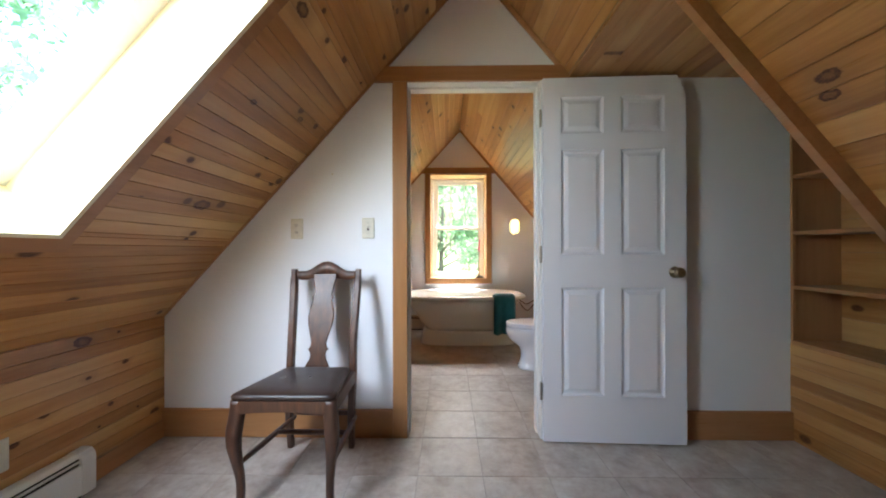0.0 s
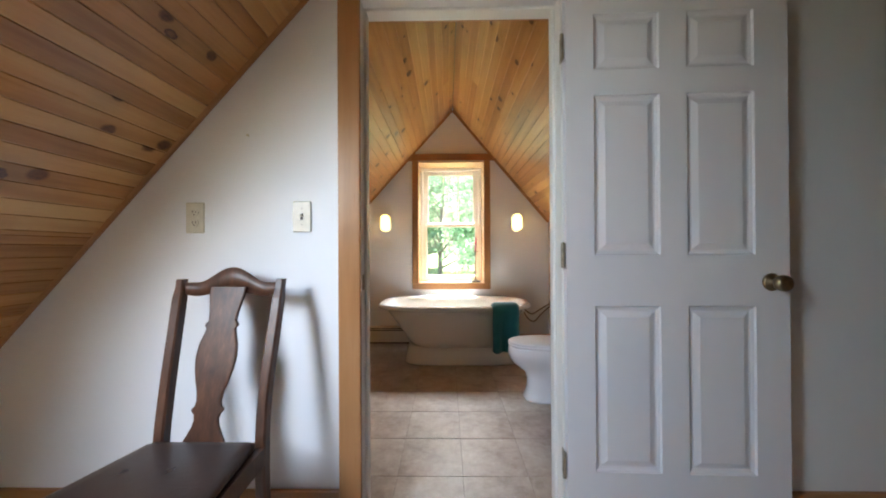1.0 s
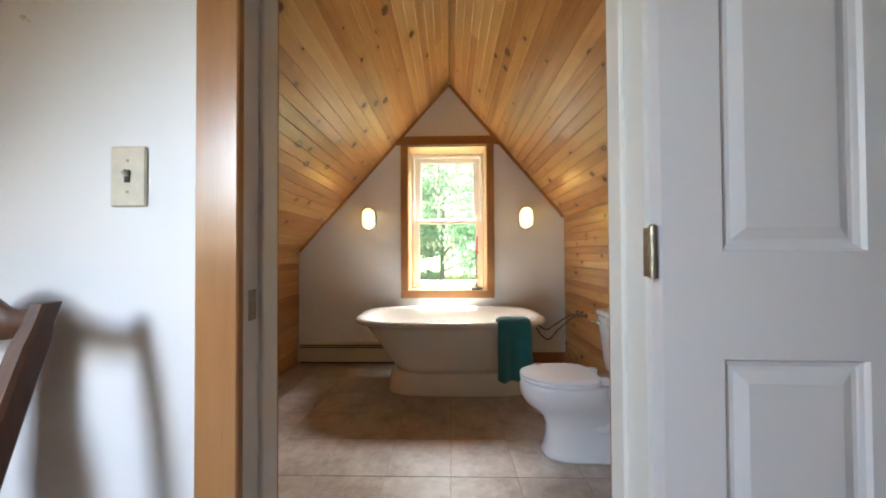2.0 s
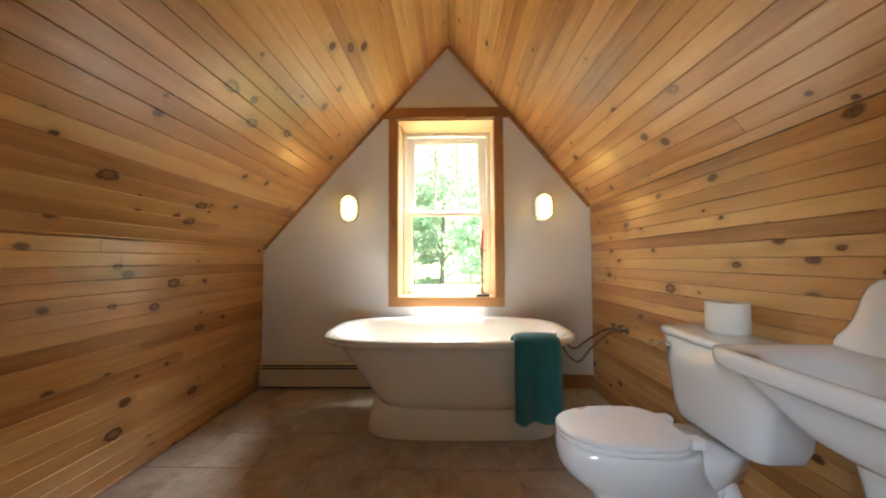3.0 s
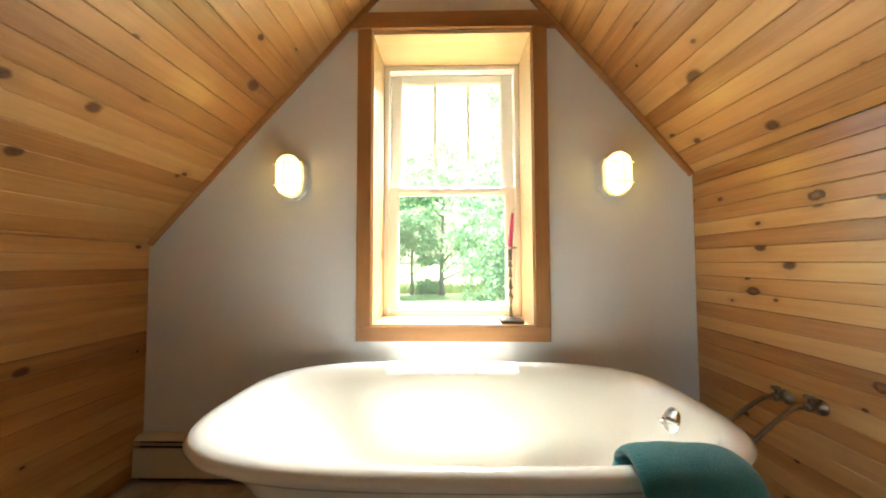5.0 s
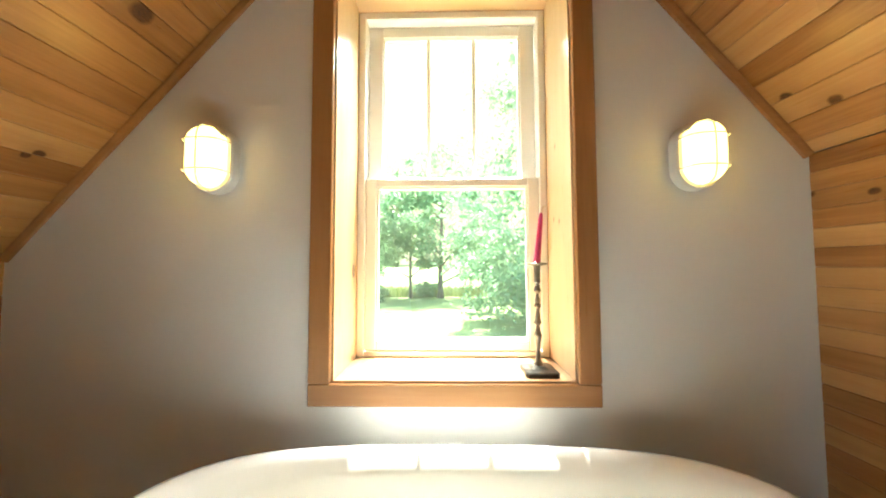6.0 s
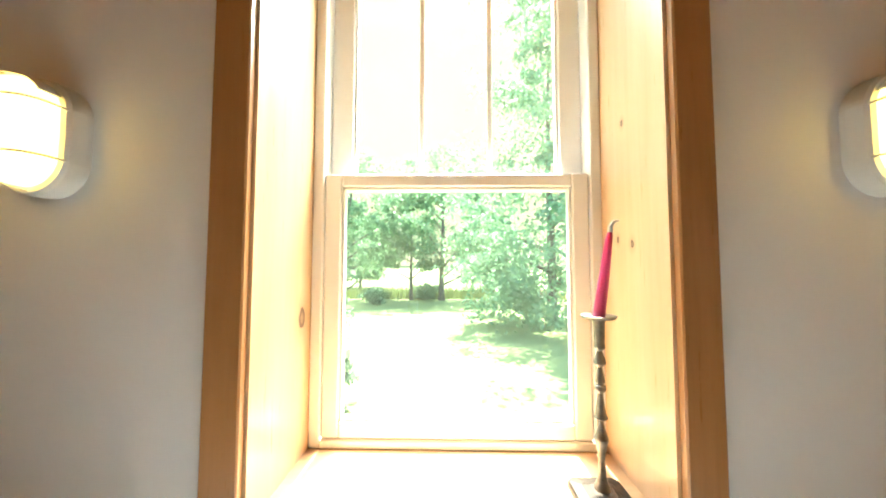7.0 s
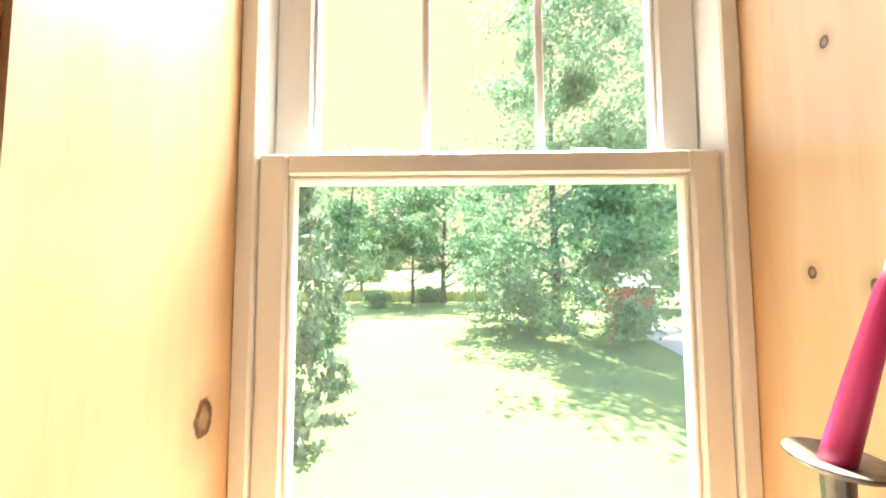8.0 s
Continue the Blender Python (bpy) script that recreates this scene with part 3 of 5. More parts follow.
for a in ((SKY_X0, SKY_X1, SKY_Y1 - 0.07, SKY_Y1), (SKY_X0, SKY_X1, SKY_Y0, SKY_Y0 + 0.07),
          (SKY_X0, SKY_X0 + 0.05, SKY_Y0 + 0.07, SKY_Y1 - 0.07), (SKY_X1 - 0.05, SKY_X1, SKY_Y0 + 0.07, SKY_Y1 - 0.07)):
    part("sash_rail", slope_box(*a, D1 - 0.035, D1 + 0.02), M_VINYL, skylight, "white sash rail")
pane = part("pane", slope_box(SKY_X0 + 0.05, SKY_X1 - 0.05, SKY_Y0 + 0.07, SKY_Y1 - 0.07, D1, D1 + 0.004), M_SKYGLASS, skylight, "greenish glass pane")
pane.visible_shadow = False

# ---- trims ----
def trim(name, bm, mat, label):
    return solid(name, bm, mat, label, "trim")


bm = bmesh.new()
box(OPEN_L - 0.082, OPEN_L, YA0 - 0.02, YA0, 0.0, OPEN_Z + 0.006, 0.003, bm)
trim("trim_door_post", bm, M_TRIM_Z, "pine casing board beside the doorway")
ZH0, ZH1 = OPEN_Z + 0.006, OPEN_Z + 0.088
trim("trim_door_head", prism([(-0.24, ZH0), (0.885, ZH0), (0.82, ZH1), (-0.168, ZH1)], "y", YA0 - 0.022, YA0), M_TRIM_X, "pine head board over the doorway, cut to the roof slopes")
bm = box(ROOM_L, OPEN_L - 0.083, YA0 - 0.019, YA0, 0.0, 0.158, 0.003)
trim("baseboard_south_west", bm, M_TRIM_X, "pine baseboard along the white wall")
trim("baseboard_south_east", box(OPEN_R + 0.09, ALCOVE_X, YA0 - 0.019, YA0, 0.0, 0.158, 0.003), M_TRIM_X, "pine baseboard in the alcove")
trim("trim_alcove_edge", loft([[(x, y, roof_z(x) + l) for x, l in ((HEAD_R - 0.06, -0.075), (ROOM_R + 0.02, -0.075), (ROOM_R + 0.02, 0.02), (HEAD_R - 0.06, 0.02))] for y in (ALCOVE_Y - 0.028, ALCOVE_Y + 0.0005)]), M_TRIM_Y, "pale pine edge board where the low slope ends")


def slope_strip(name, x0, x1, y0, y1, size, label):
    """A narrow strip under the slope, against a wall."""
    k = Vector((x1 - x0, 0, roof_z(x1) - roof_z(x0))).normalized()
    inw = Vector((k.z, 0, -k.x)) if k.x > 0 else Vector((-k.z, 0, k.x))
    if inw.z > 0:
        inw = -inw
    pts = []
    for x in (x0, x1):
        p = Vector((x, 0, roof_z(x)))
        pts.append([p + Vector((0, y, 0)) + inw * l for y, l in ((y0, 0.001), (y1, 0.001), (y1, size), (y0 + (y1 - y0) * 0.35, size), (y0, size * 0.4))])
    return trim(name, loft(pts), M_TRIM_X, label)


slope_strip("trim_room_slope", ROOM_L, RIDGE_X - 0.01, YA0 - 0.02, YA0, 0.007, "narrow pine strip under the slope")
slope_strip("trim_room_slope_east", 0.82, RIDGE_X + 0.01, YA0 - 0.02, YA0, 0.02, "narrow pine strip under the slope")
slope_strip("trim_bath_slope_west", BATH_L, RIDGE_X - 0.01, YB0 - 0.018, YB0, 0.018, "narrow pine strip under the slope")
slope_strip("trim_bath_slope_east", BATH_R, RIDGE_X + 0.01, YB0 - 0.018, YB0, 0.022, "narrow pine strip under the slope")
trim("baseboard_bath_north", box(0.3, BATH_R, YB0 - 0.016, YB0, 0.0, 0.10, 0.003), M_TRIM_X, "brown pine baseboard behind the bathtub")
trim("baseboard_bath_east", box(BATH_R - 0.016, BATH_R, YA1, YB0 - 0.017, 0.0, 0.10, 0.003), M_TRIM_Y, "brown pine baseboard along the plank wall")
trim("baseboard_room_west", box(ROOM_L, ROOM_L + 0.016, YBACK, YA0 - 0.02, 0.0, 0.10, 0.003), M_TRIM_Y, "pine baseboard along the plank wall")

# casing on the bathroom side of the doorway
for nm, x0, x1 in (("trim_bath_door_west", OPEN_L - 0.086, OPEN_L - 0.004), ("trim_bath_door_east", OPEN_R + 0.004, OPEN_R + 0.086)):
    trim(nm, box(x0, x1, YA1, YA1 + 0.02, 0.0, OPEN_Z + 0.004, 0.003), M_TRIM_Z, "pine casing board on the bathroom side of the doorway")
trim("trim_bath_door_head", box(-0.131, OPEN_R + 0.086, YA1, YA1 + 0.02, OPEN_Z + 0.0045, OPEN_Z + 0.086, 0.003), M_TRIM_X, "pine head board on the bathroom side of the doorway")

# door lining
bm = box(OPEN_L - 0.018, OPEN_L, YA0 - 0.004, YA1 + 0.004, 0.0, OPEN_Z + 0.004)
box(OPEN_L, OPEN_L + 0.011, YA0 + 0.045, YA0 + 0.085, 0.0, OPEN_Z - 0.012, 0.002, bm)
solid("door_jamb_west", bm, M_JAMB, "white painted door jamb with its stop", "door jamb")
bm = box(OPEN_R, OPEN_R + 0.018, YA0 - 0.016, YA1 + 0.004, 0.0, OPEN_Z + 0.004)
box(OPEN_R - 0.011, OPEN_R, YA0 + 0.045, YA0 + 0.085, 0.0, OPEN_Z - 0.012, 0.002, bm)
solid("door_jamb_east", bm, M_JAMB, "white painted door jamb with hinges", "door jamb")
bm = box(OPEN_L, OPEN_R, YA0 - 0.004, YA1 + 0.004, OPEN_Z, OPEN_Z + 0.018)
box(OPEN_L, OPEN_R, YA0 + 0.045, YA0 + 0.085, OPEN_Z - 0.011, OPEN_Z, 0.002, bm)
solid("door_jamb_head", bm, M_JAMB, "white painted head jamb", "door jamb")
solid("strike_plate", box(OPEN_L - 0.001, OPEN_L + 0.002, YA0 + 0.012, YA0 + 0.036, 0.90, 0.96, 0.0008), M_STEEL, "worn steel strike plate on the white jamb", "door hardware", "")

# ---- door leaf, swung open flat against the wall ----
HINGE = Vector((OPEN_R + 0.006, YA0 - 0.020, 0.0))
LEAF_W, LEAF_H, LEAF_T = 0.757, 1.985, 0.035
door = thing("door_leaf", (HINGE.x, HINGE.y, 0.010), "white six-panel door with a clipped corner, open against the wall", "door")
turn_in = pose(HINGE.x, HINGE.y, 0, 0, 0, -2.0)


def leaf_mesh(bm):
    bm.transform(turn_in)
    return bm


def door_frame():
    """Stiles and rails round six sunk panels: a flat sheet with bevelled recesses. Local x across, y towards the wall, z up."""
    bm = bmesh.new()
    xs = [0.0, 0.098, 0.325, 0.418, 0.645, LEAF_W]
    zs = [0.010, 0.262, 0.850, 1.030, 1.600, 1.690, 1.890, LEAF_H + 0.01]
    y_face = -LEAF_T
    clip = 0.045
    grid = {}
    for i, x in enumerate(xs):
        for j, z in enumerate(zs):
            grid[i, j] = bm.verts.new((x, y_face, z))
    nx, nz = len(xs), len(zs)
    fs = []
    for i in range(nx - 1):
        for j in range(nz - 1):
            q = (grid[i, j], grid[i + 1, j], grid[i + 1, j + 1], grid[i, j + 1])
            if i in (1, 3) and j in (1, 3, 5):
                x0, x1, z0, z1 = xs[i], xs[i + 1], zs[j], zs[j + 1]
                loops = [list(q)]
                for inset, sink in ((0.004, 0.006), (0.010, 0.008), (0.013, 0.0095), (0.020, 0.0095), (0.040, 0.0025)):
                    loops.append([bm.verts.new((a, y_face + sink, b)) for a, b in ((x0 + inset, z0 + inset), (x1 - inset, z0 + inset), (x1 - inset, z1 - inset), (x0 + inset, z1 - inset))])
                for la, lb in zip(loops, loops[1:]):
                    fs += [bm.faces.new((la[k], la[(k + 1) % 4], lb[(k + 1) % 4], lb[k])) for k in range(4)]
                fs.append(bm.faces.new(loops[-1]))
            elif (i, j) == (nx - 2, nz - 2):
                a = bm.verts.new((xs[-1], y_face, zs[-1] - 2.3 * clip))
                b = bm.verts.new((xs[-1] - clip, y_face, zs[-1]))
                fs.append(bm.faces.new((q[0], q[1], a, b, q[3])))
            else:
                fs.append(bm.faces.new(q))
    bm.verts.remove(grid[nx - 1, nz - 1])
    border = [e for e in bm.edges if e.is_boundary]
    r = bmesh.ops.extrude_edge_only(bm, edges=border)
    new_v = [v for v in r["geom"] if isinstance(v, bmesh.types.BMVert)]
    for v in new_v:
        v.co.y = -0.001
    rim = [e for e in r["geom"] if isinstance(e, bmesh.types.BMEdge) and e.is_boundary]
    bmesh.ops.contextual_create(bm, geom=rim)
    bmesh.ops.recalc_face_normals(bm, faces=bm.faces)
    return bm


part("panelled_leaf", leaf_mesh(door_frame()), M_DOOR, door)


def sideways(bm, at):
    """Turns a lathe's axis from up to -y and moves it."""
    bm.transform(Matrix.Translation(at) @ Matrix.Rotation(radians(90), 4, "X"))
    return bm


knob_at = Vector((LEAF_W - 0.062, -LEAF_T, 0.935))
rose = part("knob_rose", leaf_mesh(sideways(lathe([(0.030, 0.0), (0.031, 0.003), (0.026, 0.009), (0.014, 0.012), (0.012, 0.020)], 0, 0, 0, 28), knob_at)), M_BRASS, door, "aged brass rose", True)
part("knob", leaf_mesh(sideways(lathe([(0.011, 0.018), (0.014, 0.024), (0.024, 0.031), (0.0275, 0.042), (0.026, 0.052), (0.018, 0.058), (0.004, 0.0595)], 0, 0, 0, 28), knob_at)), M_BRASS, rose, "dark aged brass knob", True)
part("latch_plate", leaf_mesh(box(LEAF_W - 0.0005, LEAF_W + 0.0015, -0.029, -0.006, 0.905, 0.965)), M_STEEL, door, "steel latch plate")
for z in (0.235, 0.985, 1.735):
    bm = lathe([(0.0065, 0.0), (0.0065, 0.089), (0.0045, 0.092)], HINGE.x - 0.012, HINGE.y - 0.028, z, 12)
    hinge = part("hinge_barrel", bm, M_STEEL, door, "tarnished steel hinge")
    part("hinge_leaf", box(HINGE.x - 0.0085, HINGE.x - 0.0068, HINGE.y - 0.028, HINGE.y + 0.006, z + 0.001, z + 0.088), M_STEEL, hinge)

# ---- chair ----
def chair():
    cx = -0.46
    c = thing("dining_chair", (cx, 2.10, 0.0), "dark-stained wooden dining chair with a shaped back splat", "chair")
    # seat frame: wider in front
    fl, fr, bl, br = (-0.668, 1.895), (-0.272, 1.895), (-0.612, 2.222), (-0.284, 2.222)

    def lerp(a, b, t):
        return (a[0] + (b[0] - a[0]) * t, a[1] + (b[1] - a[1]) * t)

    def rail(a, b, z0, z1, th, name):
        d = Vector((b[0] - a[0], b[1] - a[1], 0)).normalized()
        s = Vector((-d.y, d.x, 0)) * th / 2
        a3, b3 = Vector((*a, 0)), Vector((*b, 0))
        n = 12
        rings = []
        for i in range(n + 1):
            t = i / n
            p = a3.lerp(b3, t)
            lift = 0.012 * math.sin(math.pi * t) ** 0.7 if name == "front_rail" else 0.0
            rings.append([p - s + Vector((0, 0, z0 + lift)), p + s + Vector((0, 0, z0 + lift)), p + s + Vector((0, 0, z1)), p - s + Vector((0, 0, z1))])
        part(name, loft(rings), M_CHAIR, c)

    rail(lerp(fl, fr, 0.02), lerp(fl, fr, 0.98), 0.408, 0.462, 0.022, "front_rail")
    rail(lerp(fl, bl, 0.03), lerp(fl, bl, 0.97), 0.408, 0.462, 0.022, "side_rail")
    rail(lerp(fr, br, 0.03), lerp(fr, br, 0.97), 0.408, 0.462, 0.022, "side_rail")
    rail(bl, br, 0.408, 0.462, 0.022, "back_rail")
    # padded seat
    rings = []
    for z, g in ((0.461, -0.004), (0.467, 0.012), (0.478, 0.014), (0.486, 0.006), (0.490, -0.012), (0.492, -0.06)):
        q = [(fl[0] - g, fl[1] - g), (fr[0] + g, fr[1] - g), (br[0] - 0.012 + g * 0.3, br[1] - 0.03 + g * 0.4), (bl[0] + 0.012 - g * 0.3, bl[1] - 0.03 + g * 0.4)]
        ring = []
        for k in range(4):
            a, b = q[k], q[(k + 1) % 4]
            for i in range(10):
                t = 0.04 + 0.92 * i / 9
                ring.append((a[0] + (b[0] - a[0]) * t, a[1] + (b[1] - a[1]) * t, z))
        rings.append(ring)
    part("seat", loft(rings), M_LEATHER, c, "dark brown leather drop-in seat", True)
    # cabriole front legs
    for x, s in ((fl[0] + 0.012, -1), (fr[0] - 0.012, 1)):
        y = fl[1] + 0.012
        path, size = [], []
        for z, o, r in ((0.462, 0.000, 0.024), (0.41, -0.002, 0.026), (0.35, -0.010, 0.027), (0.29, -0.012, 0.024), (0.22, -0.004, 0.019), (0.14, 0.006, 0.015), (0.07, 0.007, 0.0145), (0.035, 0.000, 0.017), (0.015, -0.008, 0.022), (0.0, -0.010, 0.020)):
            path.append((x - s * o * 0.8, y + o * 1.0, z))
            size.append(r)
        rings = []
        pts = glide(path, 3)
        for i, p in enumerate(pts):
            f = i / 3
            j = min(int(f), len(size) - 2)
            r = size[j] + (size[j + 1] - size[j]) * (f - j)
            rings.append([(p.x + r * math.copysign(abs(math.cos(a)) ** 0.6, math.cos(a)), p.y + r * math.copysign(abs(math.sin(a)) ** 0.6, math.sin(a)), p.z) for a in [2 * math.pi * k / 14 for k in range(14)]])
        part("front_leg", loft(rings), M_CHAIR, c, "", True)
    # back legs run up into the back posts
    posts = []
    for x, s, foot in ((bl[0] + 0.008, -1, -0.662), (br[0] - 0.008, 1, -0.334)):
        spine = glide([(foot, 2.362, 0.0), (foot * 0.45 + x * 0.55, 2.275, 0.22), (x + 0.004, 2.224, 0.43), (x, 2.248, 0.60), (x - 0.006 + s * 0.008, 2.300, 0.80), (x - 0.018 + s * 0.016, 2.352, 0.955)], 5)
        rings = []
        for i, p in enumerate(spine):
            w = 0.0165 if p.z > 0.1 else 0.014
            d = 0.018
            if i >= len(spine) - 2:
                w, d = w * 0.82, d * 0.75
            rings.append([(p.x + a * w, p.y + b * d, p.z) for a, b in ((-1, -0.7), (-0.7, -1), (0.7, -1), (1, -0.7), (1, 0.7), (0.7, 1), (-0.7, 1), (-1, 0.7))])
        part("back_post", loft(rings), M_CHAIR, c)
        posts.append(spine)
    # crest rail with an arched middle
    xl, xr = posts[0][-1].x + 0.012, posts[1][-1].x - 0.012
    n = 28
    rings = []
    for i in range(n + 1):
        t = i / n
        x = xl + (xr - xl) * t
        u = abs(2 * t - 1)
        top = 0.944 + 0.052 * (0.5 + 0.5 * math.cos(math.pi * min(u / 0.72, 1.0))) ** 0.8
        low = 0.902 + 0.020 * (0.5 + 0.5 * math.cos(math.pi * min(u / 0.42, 1.0))) - 0.004 * math.cos(u * 9)
        yc = 2.346 + 0.012 * (1 - u * u)
        rings.append([(x, yc - 0.011, low), (x, yc + 0.009, low), (x, yc + 0.013, (low + top) / 2), (x, yc + 0.012, top - 0.004), (x, yc + 0.004, top), (x, yc - 0.004, top - 0.003)])
    part("crest_rail", loft(rings), M_CHAIR, c, "", True)
    # vase-shaped splat
    mid = (xl + xr) / 2
    outline = [(0.462, 0.066), (0.475, 0.062), (0.493, 0.052), (0.515, 0.041), (0.533, 0.037), (0.548, 0.040), (0.557, 0.049), (0.563, 0.049), (0.572, 0.041), (0.587, 0.038), (0.612, 0.042), (0.640, 0.051), (0.678, 0.061), (0.713, 0.065), (0.748, 0.062), (0.777, 0.053),
               (0.793, 0.048), (0.800, 0.048), (0.806, 0.054), (0.812, 0.053), (0.822, 0.045), (0.850, 0.048), (0.880, 0.054), (0.905, 0.059), (0.930, 0.061)]
    rings = []
    for z, w in outline:
        y = 2.218 + 0.128 * max(0.0, (z - 0.45) / 0.5) ** 1.2
        rings.append([(mid - w, y - 0.004, z), (mid - w + 0.004, y - 0.006, z), (mid + w - 0.004, y - 0.006, z), (mid + w, y - 0.004, z), (mid + w, y + 0.004, z), (mid - w, y + 0.004, z)])
    part("splat", loft(rings), M_CHAIR, c, "paler worn vase-shaped splat")
    # stretchers
    f_l, f_r, b_l, b_r = Vector((fl[0] + 0.012, fl[1] + 0.015, 0.20)), Vector((fr[0] - 0.012, fr[1] + 0.015, 0.20)), Vector((bl[0] + 0.008, 2.285, 0.20)), Vector((br[0] - 0.008, 2.285, 0.20))
    for a, b in ((f_l, b_l), (f_r, b_r), (b_l + Vector((0, 0, 0.02)), b_r + Vector((0, 0, 0.02))), (f_l.lerp(b_l, 0.62), f_r.lerp(b_r, 0.62))):
        part("stretcher", tube([a.lerp(b, i / 8) for i in range(9)], [0.010 + 0.003 * math.sin(math.pi * i / 8) for i in range(9)], 10), M_CHAIR, c, "", True)
    return c


chair()

# ---- wall plates ----
def wall_plate(name, x, z, label, category, kind_of):
    p = thing(name, (x, YA0, z), label, category)
    part("cover", box(x - 0.035, x + 0.035, YA0 - 0.006, YA0 + 0.001, z - 0.058, z + 0.058, 0.003), M_PLATE, p)
    if kind_of == "outlet":
        for dz in (-0.02, 0.02):
            s = part("socket", prism([(x + 0.016 * math.cos(a) * 1.0, z + dz + 0.0145 * math.sin(a)) for a in [2 * math.pi * i / 20 for i in range(20)]], "y", YA0 - 0.0085, YA0 - 0.005), M_PLATE, p)
            part("slot", box(x - 0.007, x - 0.005, YA0 - 0.0092, YA0 - 0.008, z + dz - 0.002, z + dz + 0.007), M_DARK, s)
            part("slot", box(x + 0.005, x + 0.007, YA0 - 0.0092, YA0 - 0.008, z + dz - 0.002, z + dz + 0.006), M_DARK, s)
            part("slot", box(x - 0.002, x + 0.002, YA0 - 0.0092, YA0 - 0.008, z + dz - 0.010, z + dz - 0.006), M_DARK, s)
    else:
        part("toggle_slot", box(x - 0.005, x + 0.005, YA0 - 0.0075, YA0 - 0.005, z - 0.012, z + 0.012), M_DARK, p)
        part("toggle", prism([(YA0 - 0.006, z - 0.002), (YA0 - 0.017, z + 0.007), (YA0 - 0.017, z + 0.012), (YA0 - 0.006, z + 0.009)], "x", x - 0.004, x + 0.004), M_PLATE, p)
        for dz in (-0.03, 0.03):
            part("screw", sideways(lathe([(0.003, 0.0), (0.0025, 0.0012)], 0, 0, 0, 8), Vector((x, YA0 - 0.006, z + dz))), M_STEEL, p)
    return p


wall_plate("power_outlet", -0.675, 1.178, "ivory double power outlet on the white wall", "outlet", "outlet")
wall_plate("light_switch", -0.268, 1.180, "ivory toggle light switch beside the doorway", "switch", "switch")
o = thing("power_outlet_cover", (ROOM_L, 1.76, 0.31), "ivory outlet cover low on the plank wall", "outlet")
part("cover", box(ROOM_L, ROOM_L + 0.006, 1.725, 1.795, 0.25, 0.37, 0.003), M_PLATE, o)
tagged(part("nail", sideways(lathe([(0.0015, 0.0), (0.0015, 0.012), (0.005, 0.0125), (0.004, 0.015)], 0, 0, 0, 10), Vector((-0.47, YA0 + 0.002, 1.487))), M_PLATE), "small painted nail head in the white wall", "nail")

# ---- baseboard heaters ----
def heater(name, run, a, b, wall, facing, label, mat, top=0.195, ends=(True, True)):
    """A baseboard radiator. run: the axis it runs along, from a to b; wall: place of the wall; facing: side it stands out to."""
    h = thing(name, ((a + b) / 2, wall, 0.0) if run == "x" else (wall, (a + b) / 2, 0.0), label, "heater")
    f = facing

    def bar(name, pts, s0, s1, m, label=""):
        poly = [(wall + f * d, z) for d, z in pts]
        if run == "x":
            bm = prism(poly, "x", s0, s1)
        else:
            bm = prism(poly, "y", s0, s1)
        return part(name, bm, m, h, label)

    # back plate and core carry the shade behind the cover in their colour
    bar("back_plate", [(0.0, 0.004), (0.006, 0.004), (0.006, top), (0.0, top)], a, b, M_DARK, "back plate coloured near-black for the gap's shade")
    bar("hood", [(0.0, top), (0.006, top - 0.005), (0.040, top - 0.004), (0.054, top - 0.014), (0.058, top - 0.013), (0.043, top), (0.03, top + 0.003)], a, b, mat)
    bar("damper", [(0.049, top - 0.029), (0.0585, top - 0.032), (0.0590, top - 0.029), (0.049, top - 0.026)], a, b, mat)
    bar("front_cover", [(0.055, 0.028), (0.060, 0.024), (0.062, 0.03), (0.060, top - 0.046), (0.055, top - 0.044), (0.054, top - 0.047), (0.056, top - 0.052)], a, b, mat)
    bar("fin_core", [(0.008, 0.008), (0.049, 0.008), (0.049, top - 0.016), (0.008, top - 0.016)], a + 0.02, b - 0.02, M_DARK, "finned core coloured near-black, as if in shade")
    for on, s0, s1 in ((ends[0], a - 0.004, a + 0.05), (ends[1], b - 0.05, b + 0.004)):
        if on:
            bar("end_cap", [(0.0, 0.02), (0.064, 0.02), (0.064, top - 0.030), (0.058, top - 0.012), (0.046, top + 0.002), (0.03, top + 0.005), (0.0, top + 0.003)], s0, s1, mat)
    return h


heater("baseboard_heater", "x", BATH_L + 0.012, 0.20, YB0, -1, "long beige metal baseboard heater under the gable wall", M_HEATER, 0.195, (False, True))
heater("baseboard_heater", "y", -0.4, 2.02, ROOM_L + 0.016, 1, "white metal baseboard heater along the plank wall", M_HEATER_W, 0.195)

# ---- built-in shelves of the alcove ----
shelf_unit = thing("built_in_bookcase", (ALCOVE_X, 2.08, 0.55), "empty built-in pine bookcase set into the alcove wall", "bookcase")
SX = ALCOVE_X
for z in (0.553, 0.858, 1.155, 1.466, 1.775):
    part("shelf", box(SX - 0.004, SX + 0.27, ALCOVE_Y + 0.012, YA0 - 0.012, z - 0.02, z, 0.002), M_TRIM_Y, shelf_unit)
part("side_board", box(SX + 0.002, SX + 0.27, YA0 - 0.011, YA0 - 0.001, 0.50, ALCOVE_Z), M_TRIM_Z, shelf_unit)
part("side_board", box(SX + 0.002, SX + 0.27, ALCOVE_Y + 0.001, ALCOVE_Y + 0.011, 0.50, ALCOVE_Z), M_TRIM_Z, shelf_unit)
part("face_frame", box(SX - 0.008, SX + 0.012, YA0 - 0.022, YA0 - 0.0125, 0.575, ALCOVE_Z), M_TRIM_Z, shelf_unit)
z = 0.50
